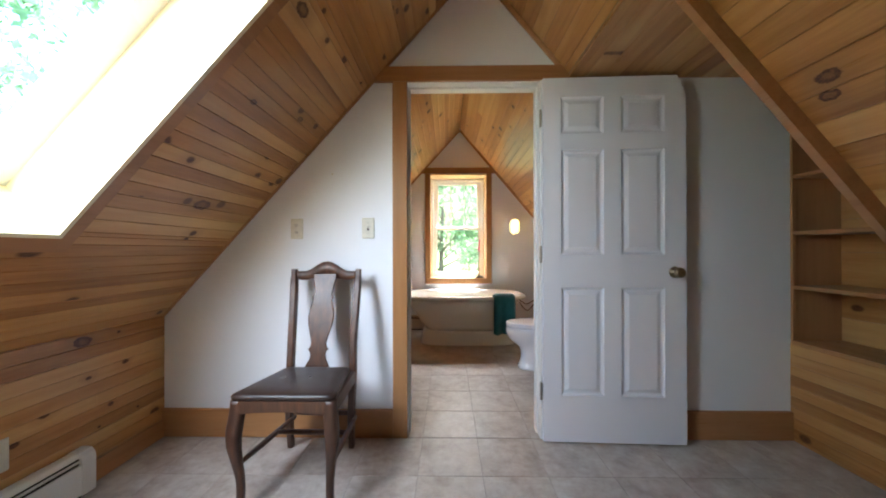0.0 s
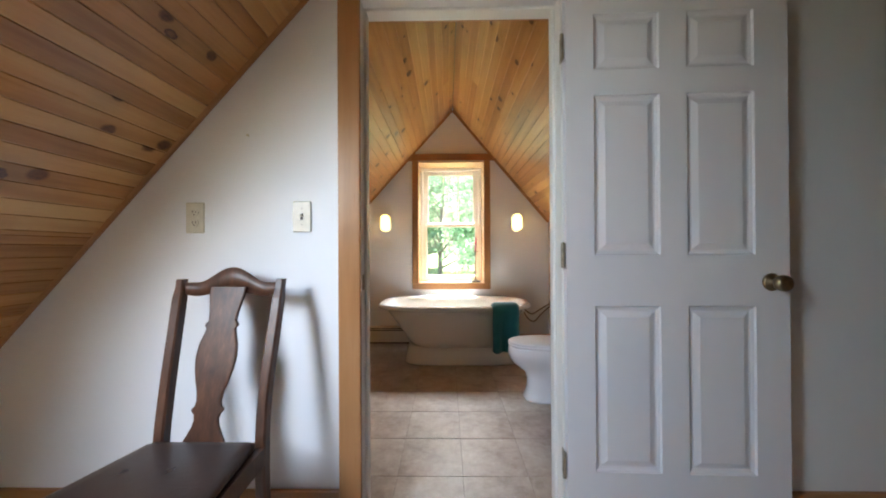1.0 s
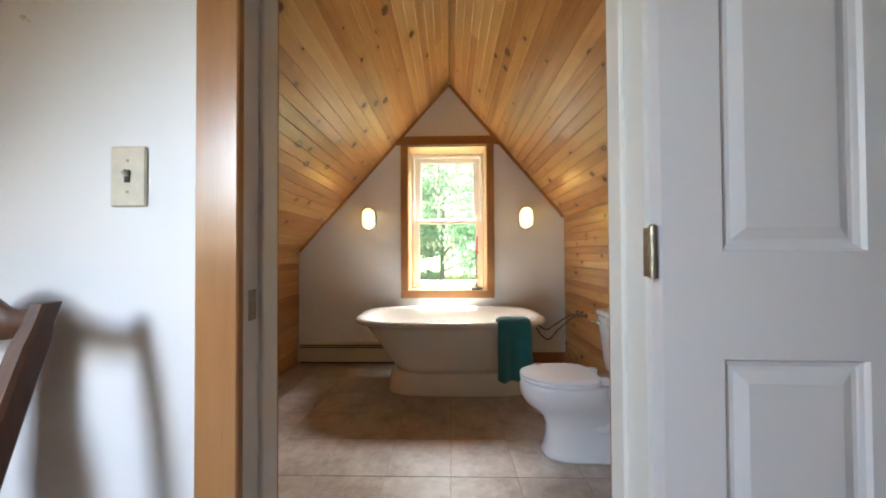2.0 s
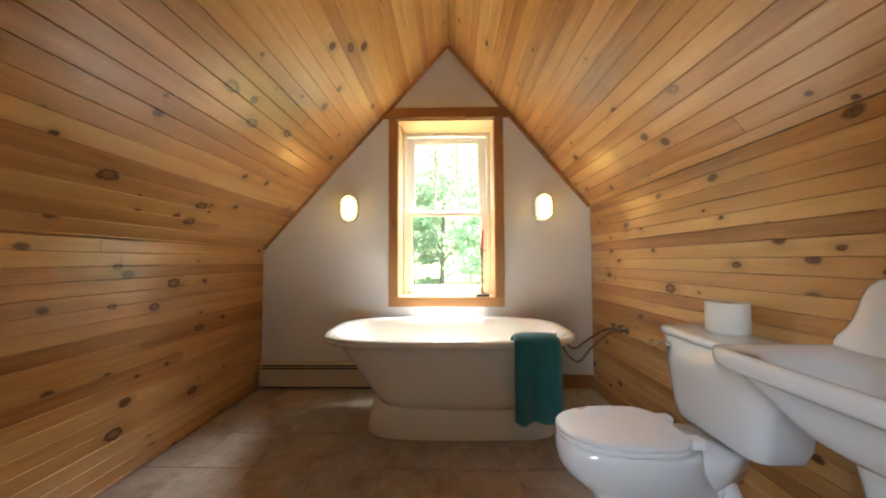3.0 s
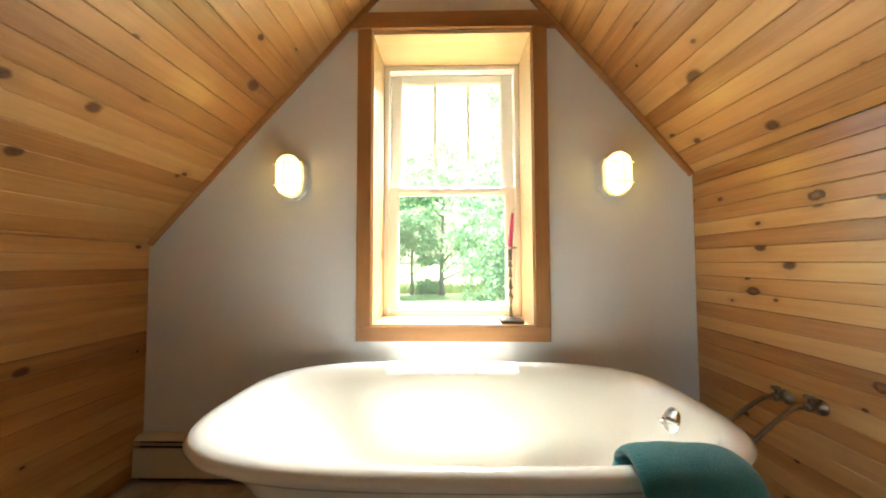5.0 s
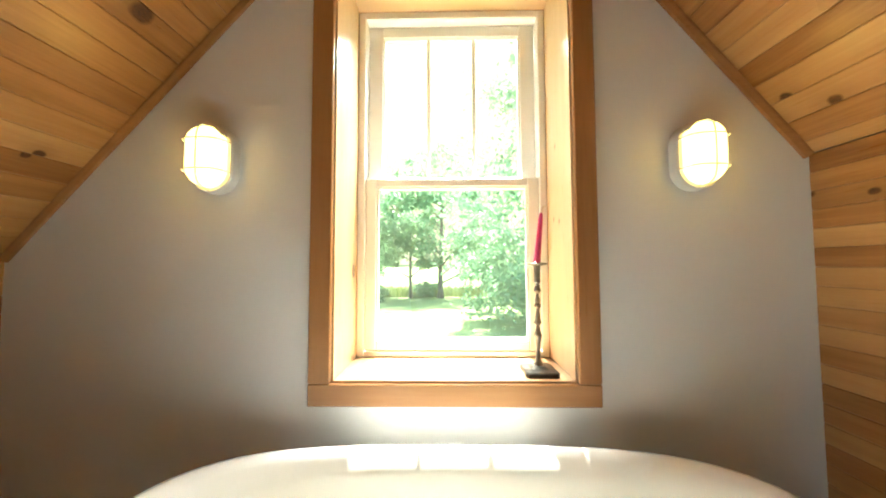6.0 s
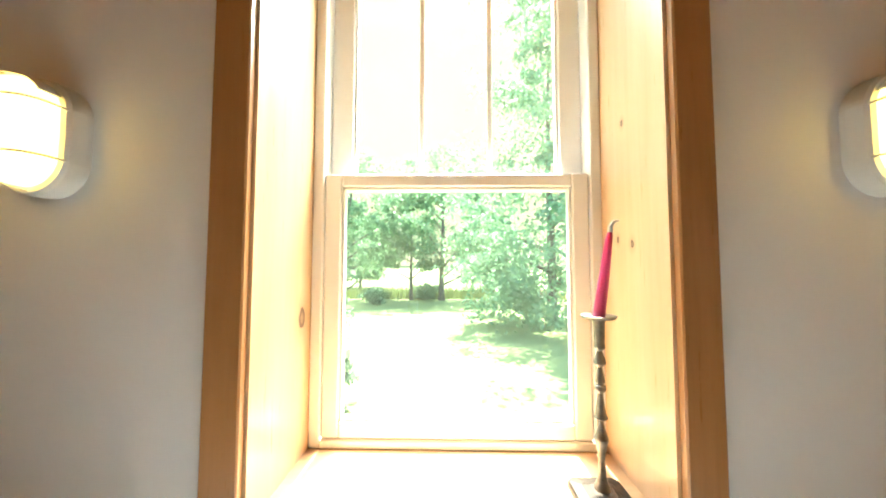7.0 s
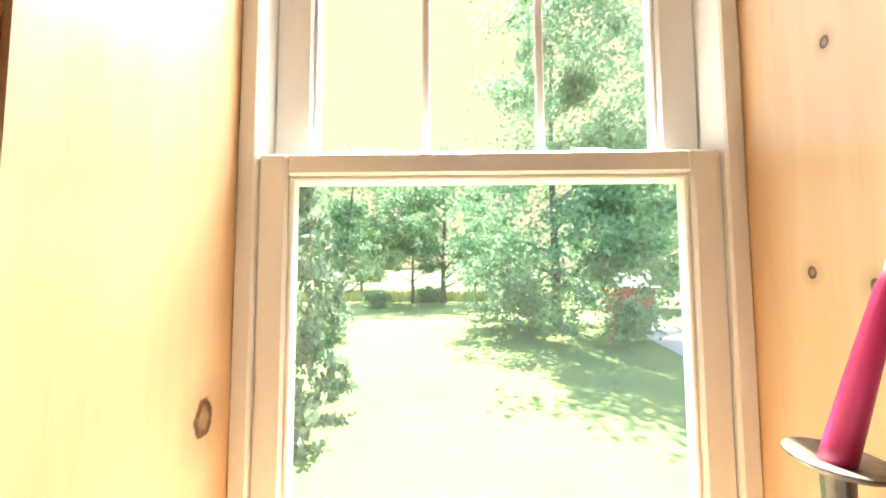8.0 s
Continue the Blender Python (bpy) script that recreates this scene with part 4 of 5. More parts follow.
while z < ALCOVE_Z - 0.02:
    part("back_board", box(SX + 0.271, SX + 0.287, ALCOVE_Y, YA0, z, min(z + 0.18, ALCOVE_Z) - 0.001, 0.002), M_PLANK, shelf_unit)
    z += 0.18
solid("alcove_outer_wall", box(SX + 0.29, SX + 0.36, ALCOVE_Y, YA0, -0.02, ALCOVE_Z + 0.02), M_ROOFBOARD, "backing wall behind the bookcase", "wall")

# ---- window ----
window = thing("window_1", ((WIN_L + WIN_R) / 2, YB0, WIN_B), "white double-hung window deep in a pine-lined reveal", "window", "", "structure")
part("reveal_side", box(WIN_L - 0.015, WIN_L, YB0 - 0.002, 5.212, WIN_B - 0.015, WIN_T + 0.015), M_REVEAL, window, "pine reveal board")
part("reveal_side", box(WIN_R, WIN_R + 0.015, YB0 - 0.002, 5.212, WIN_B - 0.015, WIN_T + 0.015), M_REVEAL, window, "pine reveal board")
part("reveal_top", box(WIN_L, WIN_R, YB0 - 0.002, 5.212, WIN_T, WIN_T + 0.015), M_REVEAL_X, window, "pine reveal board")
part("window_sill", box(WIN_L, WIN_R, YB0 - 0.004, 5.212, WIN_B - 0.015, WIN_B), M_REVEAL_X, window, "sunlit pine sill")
CW = 0.067
for x0, x1 in ((WIN_L - 0.006 - CW, WIN_L - 0.006), (WIN_R + 0.006, WIN_R + 0.006 + CW)):
    part("casing", box(x0, x1, YB0 - 0.020, YB0, WIN_B - 0.006, 2.068, 0.003), M_TRIM_Z, window, "pine casing board")
part("casing", box(WIN_L - 0.006 - CW, WIN_R + 0.006 + CW, YB0 - 0.020, YB0, WIN_B - 0.006 - CW, WIN_B - 0.007, 0.003), M_TRIM_X, window, "pine apron casing")
zh0, zh1 = 2.069, 2.145


def roof_x(z, side, clear):
    return RIDGE_X + (-(RIDGE_Z - z) / LEFT_K + clear if side < 0 else (RIDGE_Z - z) / RIGHT_K - clear)


part("head_casing", prism([(roof_x(zh0, -1, 0.03), zh0), (roof_x(zh0, 1, 0.028), zh0), (roof_x(zh1, 1, 0.028), zh1), (roof_x(zh1, -1, 0.03), zh1)], "y", YB0 - 0.022, YB0), M_TRIM_X, window, "pine head board cut to the roof slopes")
# white frame and two sashes
FY0, FY1 = 5.197, 5.285
for a in ((WIN_L, WIN_L + 0.028, WIN_B, WIN_T), (WIN_R - 0.028, WIN_R, WIN_B, WIN_T)):
    part("window_frame", box(a[0], a[1], FY0, FY1, a[2], a[3], 0.003), M_VINYL, window)
part("window_frame", box(WIN_L + 0.028, WIN_R - 0.028, FY0, FY1, WIN_T - 0.03, WIN_T, 0.003), M_VINYL, window)
part("window_frame", box(WIN_L + 0.028, WIN_R - 0.028, FY0, FY1, WIN_B, WIN_B + 0.022, 0.003), M_VINYL, window)


def sash(name, x0, x1, z0, z1, y0, y1, stile, low, top, muntins=0):
    s = part(name, box(x0, x0 + stile, y0, y1, z0, z1, 0.004), M_VINYL, window)
    part("stile", box(x1 - stile, x1, y0, y1, z0, z1, 0.004), M_VINYL, s)
    part("rail", box(x0 + stile, x1 - stile, y0, y1, z0, z0 + low, 0.004), M_VINYL, s)
    part("rail", box(x0 + stile, x1 - stile, y0, y1, z1 - top, z1, 0.004), M_VINYL, s)
    ym = (y0 + y1) / 2
    gx0, gx1, gz0, gz1 = x0 + stile, x1 - stile, z0 + low, z1 - top
    for a in ((gx0, gx0 + 0.007, gz0, gz1), (gx1 - 0.007, gx1, gz0, gz1), (gx0 + 0.007, gx1 - 0.007, gz0, gz0 + 0.007), (gx0 + 0.007, gx1 - 0.007, gz1 - 0.007, gz1)):
        part("glazing_bead", box(a[0], a[1], y0 + 0.006, y1 - 0.004, a[2], a[3], 0.002), M_VINYL, s)
    pane = part("pane", box(gx0 - 0.003, gx1 + 0.003, ym, ym + 0.003, gz0 - 0.003, gz1 + 0.003), M_GLASS, s, "clear glass pane")
    pane.visible_shadow = False
    for i in range(muntins):
        x = gx0 + (gx1 - gx0) * (i + 1) / (muntins + 1)
        part("muntin", box(x - 0.007, x + 0.007, ym - 0.006, ym - 0.0005, gz0, gz1, 0.002), M_VINYL, s)
    return s


sash("lower_sash", WIN_L + 0.030, WIN_R - 0.030, WIN_B + 0.0235, 1.375, 5.202, 5.232, 0.043, 0.040, 0.034)
up = sash("upper_sash", WIN_L + 0.030, WIN_R - 0.030, 1.340, WIN_T - 0.0305, 5.242, 5.270, 0.060, 0.040, 0.045, 2)
for x in (0.16, 0.48):
    part("sash_lock", box(x - 0.026, x + 0.026, 5.214, 5.234, 1.3755, 1.383, 0.003), M_VINYL, window, "white sash lock")

# ---- bathtub ----
def bathtub():
    tub = thing("bathtub", (0.36, 4.475, 0.0), "white enamelled freestanding bathtub on a plinth with a rolled rim", "bathtub")
    cy, N = 4.475, 72

    def ring(z, xl, xr, half, power):
        cx = (xl + xr) / 2
        return oval(cx, cy, z, (xr - xl) / 2, half, power, N)

    # plinth, slightly flared, with an eased top
    part("plinth", loft([ring(0.0, -0.130, 0.952, 0.262, 4.4), ring(0.010, -0.134, 0.955, 0.264, 4.4), ring(0.06, -0.126, 0.948, 0.258, 4.4), ring(0.12, -0.112, 0.936, 0.250, 4.2),
                         ring(0.148, -0.102, 0.925, 0.243, 4.0), ring(0.158, -0.092, 0.914, 0.234, 4.0)]), M_ENAMEL, tub, "cream enamelled plinth", True)
    outer = [(0.150, -0.070, 0.900, 0.222), (0.157, -0.100, 0.925, 0.246), (0.20, -0.135, 0.944, 0.258), (0.28, -0.190, 0.968, 0.276), (0.37, -0.250, 0.996, 0.295), (0.45, -0.312, 1.024, 0.312), (0.495, -0.346, 1.042, 0.324),
             (0.502, -0.366, 1.060, 0.342), (0.508, -0.398, 1.094, 0.366), (0.520, -0.414, 1.110, 0.378), (0.534, -0.417, 1.114, 0.381), (0.547, -0.407, 1.104, 0.372), (0.552, -0.390, 1.087, 0.358)]
    inner = [(0.549, -0.372, 1.068, 0.342), (0.538, -0.356, 1.052, 0.328), (0.50, -0.338, 1.034, 0.314), (0.42, -0.285, 1.005, 0.298), (0.32, -0.205, 0.975, 0.276), (0.235, -0.120, 0.935, 0.246), (0.198, -0.050, 0.885, 0.205), (0.188, 0.05, 0.80, 0.14)]
    part("basin", loft([ring(z, a + 0.034, b - 0.042, h, 3.4) for z, a, b, h in outer + inner]), M_ENAMEL, tub, "", True)
    # overflow with its lever
    bm = lathe([(0.042, 0.0), (0.041, 0.008), (0.030, 0.016), (0.005, 0.018)], 0, 0, 0, 24)
    bm.transform(Matrix.Translation((0.996, cy, 0.478)) @ Matrix.Rotation(radians(-75), 4, "Y"))
    plate = part("overflow_plate", bm, M_CHROME, tub, "chrome overflow plate", True)
    part("lever", tube(glide([(0.988, cy - 0.004, 0.482), (0.960, cy - 0.012, 0.494), (0.938, cy - 0.03, 0.497)], 4), 0.010, 10), M_CHROME, plate, "", True)
    return tub


bathtub()

# supply pipes from the plank wall to the tub
for y_wall, z_wall, y_tub, z_tub, sag in ((4.565, 0.520, 4.50, 0.455, 0.0), (4.465, 0.530, 4.43, 0.425, -0.03)):
    pipe = thing("water_pipe", (BATH_R, y_wall, z_wall), "bent dull-metal water pipe from the plank wall to the bathtub", "pipe", "tub supply pipes")
    part("tubing", tube(glide([(BATH_R - 0.002, y_wall, z_wall), (BATH_R - 0.05, y_wall, z_wall), (BATH_R - 0.11, y_wall - 0.01, z_wall - 0.01), (BATH_R - 0.23, (y_wall + y_tub) / 2, z_wall - 0.075 + sag), (1.12, y_tub, z_tub - 0.04 + sag), (1.060, y_tub, z_tub - 0.01 + sag), (1.022, y_tub, z_tub + 0.02)], 6), 0.0065, 10), M_COPPER, pipe, "", True)
    bm = lathe([(0.024, 0.0), (0.023, 0.004), (0.012, 0.008), (0.010, 0.028), (0.013, 0.03), (0.013, 0.042), (0.008, 0.045)], 0, 0, 0, 18)
    bm.transform(Matrix.Translation((BATH_R, y_wall, z_wall)) @ Matrix.Rotation(radians(-90), 4, "Y"))
    valve = part("wall_fitting", bm, M_COPPER, pipe, "round wall flange", True)
    part("valve_handle", lathe([(0.004, 0.0), (0.004, 0.016), (0.013, 0.018), (0.013, 0.026), (0.004, 0.028)], BATH_R - 0.035, y_wall, z_wall + 0.008, 12), M_COPPER, valve, "", True)

# ---- towel over the rim ----
def towel():
    x0, x1 = 0.668, 0.895
    cols, path = 34, []
    for y, z in ((4.235, 0.43), (4.205, 0.50), (4.178, 0.548), (4.150, 0.566), (4.115, 0.568), (4.088, 0.556), (4.074, 0.53), (4.072, 0.48), (4.076, 0.40), (4.080, 0.31), (4.084, 0.23), (4.087, 0.176)):
        path.append(Vector((0, y, z)))
    path = glide(path, 4)
    m = len(path)
    bm = bmesh.new()
    front, back = [], []
    for j, p in enumerate(path):
        t = j / (m - 1)
        rf, rb = [], []
        hang = max(0.0, (t - 0.5) / 0.5)
        for i in range(cols + 1):
            u = i / cols
            edge = 1 - (2 * u - 1) ** 8
            fold = math.sin(u * 8.5 + 0.6 + 0.7 * t) * 0.010 + math.sin(u * 19 + 2.0 + 2 * t) * 0.0035
            wob = noise.noise(Vector((u * 4, t * 3, 0.3))) * 0.004
            x = x0 + (x1 - x0) * u + 0.028 * (u - 0.2) * hang * 0.6 + 0.006 * noise.noise(Vector((t * 5, u, 4.0)))
            drop = Vector((x, p.y - (fold + wob) * (0.3 + 0.9 * hang), p.z - (0.016 * math.sin(u * 3.6 + 0.3) + 0.008 * math.sin(u * 11)) * max(0.0, (t - 0.7) / 0.3)))
            d = path[min(j + 1, m - 1)] - path[max(j - 1, 0)]
            nrm = Vector((0, -d.z, d.y)).normalized()
            if nrm.y > 0 and hang > 0:
                nrm = -nrm
            thick = 0.006 + 0.016 * edge
            side = Vector((0, -d.z, d.y)).normalized()
            side = side if side.dot(Vector((0, -0.6, 0.8))) > 0 else -side
            rf.append(bm.verts.new(drop + side * thick))
            rb.append(bm.verts.new(drop + side * 0.001))
        front.append(rf)
        back.append(rb)
    for a, b in zip(range(m - 1), range(1, m)):
        for i in range(cols):
            bm.faces.new((front[a][i], front[a][i + 1], front[b][i + 1], front[b][i]))
            bm.faces.new((back[a][i], back[b][i], back[b][i + 1], back[a][i + 1]))
        bm.faces.new((front[a][0], front[b][0], back[b][0], back[a][0]))
        bm.faces.new((front[a][cols], back[a][cols], back[b][cols], front[b][cols]))
    for e in (0, m - 1):
        for i in range(cols):
            bm.faces.new((front[e][i], front[e][i + 1], back[e][i + 1], back[e][i]))
    bmesh.ops.recalc_face_normals(bm, faces=bm.faces)
    return tagged(part("bath_towel", bm, M_TOWEL, None, "", True), "folded teal terry towel hung over the bathtub rim", "towel")


towel()

# ---- toilet ----
def toilet():
    cy = 3.55
    t = thing("toilet", (1.10, cy, 0.0), "white porcelain toilet with its lid down", "toilet")

    def egg(cx, z, front, back, half, power=2.2, n=48):
        pts = []
        for i in range(n):
            a = 2 * math.pi * i / n
            c, s = math.cos(a), math.sin(a)
            p = power if c < 0 else power + 1.0
            pts.append((cx + (back if c > 0 else front) * math.copysign(abs(c) ** (2 / p), c), cy + 0.022 + half * math.copysign(abs(s) ** (2 / p), s), z))
        return pts

    # pedestal and bowl
    part("bowl", loft([egg(1.045, 0.0, 0.225, 0.225, 0.108, 3.0), egg(1.045, 0.014, 0.228, 0.228, 0.110, 3.0), egg(1.045, 0.030, 0.216, 0.220, 0.100, 2.8), egg(1.045, 0.09, 0.204, 0.215, 0.086, 2.6), egg(1.04, 0.15, 0.200, 0.215, 0.082, 2.4),
                       egg(1.03, 0.195, 0.210, 0.21, 0.086, 2.3), egg(1.005, 0.230, 0.232, 0.205, 0.102, 2.2), egg(0.98, 0.262, 0.244, 0.20, 0.122), egg(0.960, 0.295, 0.244, 0.197, 0.138), egg(0.953, 0.325, 0.243, 0.192, 0.147), egg(0.952, 0.350, 0.241, 0.188, 0.149), egg(0.952, 0.366, 0.236, 0.186, 0.146), egg(0.952, 0.372, 0.226, 0.175, 0.138)]), M_PORCELAIN, t, "", True)
    # the trapway stands out from the side of the pedestal as an S
    for side in (-1, 1):
        path = glide([(0.985, cy + 0.022 + side * 0.056, 0.265), (1.045, cy + 0.022 + side * 0.046, 0.175), (1.110, cy + 0.022 + side * 0.058, 0.150), (1.165, cy + 0.022 + side * 0.046, 0.205), (1.205, cy + 0.022 + side * 0.046, 0.260), (1.240, cy + 0.022 + side * 0.052, 0.190), (1.245, cy + 0.022 + side * 0.048, 0.08), (1.235, cy + 0.022 + side * 0.046, 0.01)], 5)
        part("trapway", tube(path, [0.034] * len(path), 16), M_PORCELAIN, t, "", True)
    part("tank_shelf", loft([[(x, y, z) for x, y in ((1.08, cy - 0.085 - w), (1.17, cy - 0.105 - w), (1.26, cy - 0.075 - w), (1.28, cy + 0.12 + w), (1.18, cy + 0.135 + w), (1.08, cy + 0.115 + w))] for z, w in ((0.22, -0.06), (0.27, -0.03), (0.315, -0.006), (0.348, 0.0), (0.360, -0.006))]), M_PORCELAIN, t, "", True)
    seat = part("seat", loft([egg(0.950, 0.374, 0.232, 0.146, 0.140), egg(0.950, 0.378, 0.238, 0.150, 0.146), egg(0.950, 0.388, 0.238, 0.150, 0.146), egg(0.950, 0.391, 0.232, 0.147, 0.141)]), M_SEAT, t, "white plastic seat", True)
    part("lid", loft([egg(0.950, 0.392, 0.232, 0.144, 0.141), egg(0.950, 0.395, 0.239, 0.148, 0.147), egg(0.950, 0.404, 0.238, 0.148, 0.146), egg(0.950, 0.410, 0.226, 0.138, 0.136), egg(0.950, 0.413, 0.17, 0.11, 0.10)]), M_SEAT, t, "closed white lid", True)
    for dy in (-0.075, 0.075):
        part("lid_hinge", box(1.090, 1.136, cy + 0.022 + dy - 0.02, cy + 0.022 + dy + 0.02, 0.374, 0.404, 0.006, None, 2), M_SEAT, t)
    # tank, narrower below, bowed in front

    def tank_ring(z, g, w):
        pts = []
        for i in range(40):
            a = 2 * math.pi * i / 40
            c, s = math.cos(a), math.sin(a)
            p = 7.0
            bow = 0.018 * (1 - (s * s)) if c < 0 else 0.0
            pts.append((1.312 + (0.097 + g) * math.copysign(abs(c) ** (2 / p), c) - bow, cy + 0.040 + w * math.copysign(abs(s) ** (2 / p), s), z - 0.015 * max(0.0, z - 0.375) / 0.34))
        return pts

    part("tank", loft([tank_ring(0.362, -0.040, 0.160), tank_ring(0.366, -0.030, 0.172), tank_ring(0.376, -0.024, 0.180), tank_ring(0.42, -0.018, 0.196), tank_ring(0.55, -0.008, 0.212), tank_ring(0.675, 0.0, 0.224), tank_ring(0.682, -0.01, 0.215)]), M_PORCELAIN, t, "", True)
    part("tank_lid", loft([tank_ring(0.683, 0.002, 0.226), tank_ring(0.686, 0.008, 0.233), tank_ring(0.704, 0.009, 0.234), tank_ring(0.713, 0.003, 0.228), tank_ring(0.717, -0.012, 0.212), tank_ring(0.718, -0.06, 0.15)]), M_PORCELAIN, t, "", True)
    bm = lathe([(0.013, 0.0), (0.013, 0.012), (0.006, 0.016)], 0, 0, 0, 14)
    bm.transform(Matrix.Translation((1.205, cy + 0.185, 0.630)) @ Matrix.Rotation(radians(-90), 4, "Y"))
    h = part("flush_handle", bm, M_CHROME, t, "chrome flush lever", True)
    part("lever", tube([(1.190, cy + 0.190, 0.630), (1.185, cy + 0.22, 0.628), (1.180, cy + 0.272, 0.626)], [0.006, 0.008, 0.009], 10, None, 0.6), M_CHROME, h, "", True)
    for dy in (-0.10, 0.10):
        part("bolt_cap", lathe([(0.014, 0.0), (0.013, 0.008), (0.006, 0.013)], 1.16, cy + dy * 1.18, 0.012, 14), M_PORCELAIN, t, "", True)
    return t


toilet()
valve = thing("shutoff_valve", (BATH_R - 0.02, 3.70, 0.14), "small chrome shut-off valve on the plank wall", "valve")
part("valve_body", tube([(BATH_R, 3.70, 0.14), (BATH_R - 0.06, 3.70, 0.14)], 0.009, 10), M_CHROME, valve, "", True)
part("valve_knob", lathe([(0.016, 0.0), (0.016, 0.012), (0.006, 0.014)], BATH_R - 0.06, 3.70, 0.135, 12), M_CHROME, valve, "", True)
part("riser", tube(glide([(BATH_R - 0.05, 3.70, 0.145), (BATH_R - 0.055, 3.71, 0.25), (BATH_R - 0.08, 3.70, 0.33), (BATH_R - 0.09, 3.68, 0.385)], 5), 0.005, 8), M_CHROME, valve, "", True)

# paper roll on the tank
roll = thing("toilet_roll", (1.340, 3.635, 0.703), "white toilet roll standing on the toilet tank", "toilet roll")
bm = loft([[(1.340 + r * math.cos(a), 3.635 + r * math.sin(a), 0.703 + z) for a in [2 * math.pi * i / 40 for i in range(40)]] for r, z in ((0.060, 0.0), (0.063, 0.002), (0.063, 0.103), (0.060, 0.105), (0.024, 0.104), (0.022, 0.10), (0.022, 0.005), (0.024, 0.001))], None, False, False, True)
part("paper", bm, M_PAPER, roll, "", True)
part("core", loft([[(1.340 + r * math.cos(a), 3.635 + r * math.sin(a), 0.703 + z) for a in [2 * math.pi * i / 28 for i in range(28)]] for r, z in ((0.0218, 0.001), (0.0218, 0.103), (0.0205, 0.103), (0.0205, 0.001))], None, False, False, True), M_CARD, roll, "grey card core", True)

# ---- pedestal sink ----
def sink():
    y0, y1, xf, xb = 2.80, 3.358, 1.036, BATH_R - 0.004
    cy = (y0 + y1) / 2
    s = thing("pedestal_sink", (1.25, cy, 0.0), "old white porcelain pedestal sink with a raised shaped back", "sink")

    def slab(z, g, cx0=xf, cx1=xb, n=96, p=9.0):
        cx, hx = (cx0 + cx1) / 2, (cx1 - cx0) / 2
        return oval(cx, cy, z, hx + g, (y1 - y0) / 2 + g, p, n)

    def bowl(z, ax, ay, p=2.6, cx=1.205):
        return oval(cx, cy, z, ax, ay, p, 96)

    zr = 0.732
    under = [bowl(zr - d, a, b, p, c) for d, a, b, p, c in ((0.175, 0.06, 0.07, 2.6, 1.22), (0.170, 0.085, 0.12, 2.6, 1.22), (0.150, 0.110, 0.165, 2.8, 1.22), (0.115, 0.130, 0.205, 3.2, 1.222), (0.085, 0.148, 0.232, 4.0, 1.226), (0.058, 0.166, 0.250, 6.0, 1.230))]
    lip = [slab(zr - d, g) for d, g in ((0.048, -0.016), (0.043, -0.005), (0.034, -0.001), (0.010, 0.0), (0.002, -0.004), (-0.001, -0.012), (0.001, -0.024))]
    inside = [bowl(zr - d, a, b, p) for d, a, b, p in ((0.010, 0.128, 0.222, 3.4), (0.03, 0.116, 0.205, 3.0), (0.08, 0.096, 0.165, 2.6), (0.125, 0.065, 0.10, 2.6), (0.138, 0.025, 0.035, 2.6))]
    part("basin", loft(under + lip + inside), M_PORCELAIN, s, "", True)
    # raised back: a shaped board with curved shoulders
    half = [(-0.010, -0.02), (-0.014, 0.014), (-0.024, 0.032), (-0.042, 0.050), (-0.058, 0.075), (-0.070, 0.105), (-0.080, 0.138), (-0.094, 0.163), (-0.115, 0.180), (-0.145, 0.187)]
    outline = [(y1 + a, zr + b) for a, b in half] + [(y0 - a, zr + b) for a, b in reversed(half)]
    bm = prism(outline, "x", xb - 0.055, xb)
    es = [e for e in bm.edges if all(abs(v.co.x - (xb - 0.055)) < 1e-5 for v in e.verts)]
    bmesh.ops.bevel(bm, geom=es, offset=0.014, segments=3, affect="EDGES", profile=0.5)
    part("back_splash", bm, M_PORCELAIN, s, "", True)
    # pedestal
    part("pedestal", loft([oval(1.27, cy, z, a, b, 3.0, 40) for z, a, b in ((0.0, 0.12, 0.125), (0.03, 0.12, 0.125), (0.05, 0.10, 0.105), (0.12, 0.082, 0.088), (0.35, 0.075, 0.082), (0.46, 0.080, 0.088), (0.53, 0.088, 0.100), (0.562, 0.092, 0.106))]), M_PORCELAIN, s, "", True)
    for dy in (-0.08, 0.08):
        bm = lathe([(0.020, 0.0), (0.018, 0.008), (0.009, 0.014), (0.008, 0.026), (0.018, 0.031), (0.019, 0.040), (0.008, 0.046)], 0, 0, 0, 18)
        bm.transform(Matrix.Translation((xb - 0.055, cy + dy, zr + 0.09)) @ Matrix.Rotation(radians(-90), 4, "Y"))
        part("tap_handle", bm, M_CHROME, s, "chrome cross-topped tap", True)
    part("spout", tube(glide([(xb - 0.055, cy, zr + 0.08), (xb - 0.095, cy, zr + 0.085), (xb - 0.13, cy, zr + 0.07), (xb - 0.138, cy, zr + 0.04)], 5), 0.012, 12), M_CHROME, s, "chrome spout", True)
    part("drain", lathe([(0.022, 0.0), (0.022, 0.003), (0.012, 0.004)], 1.205, cy, zr - 0.138, 18), M_CHROME, s, "chrome drain", True)
    return s


sink()

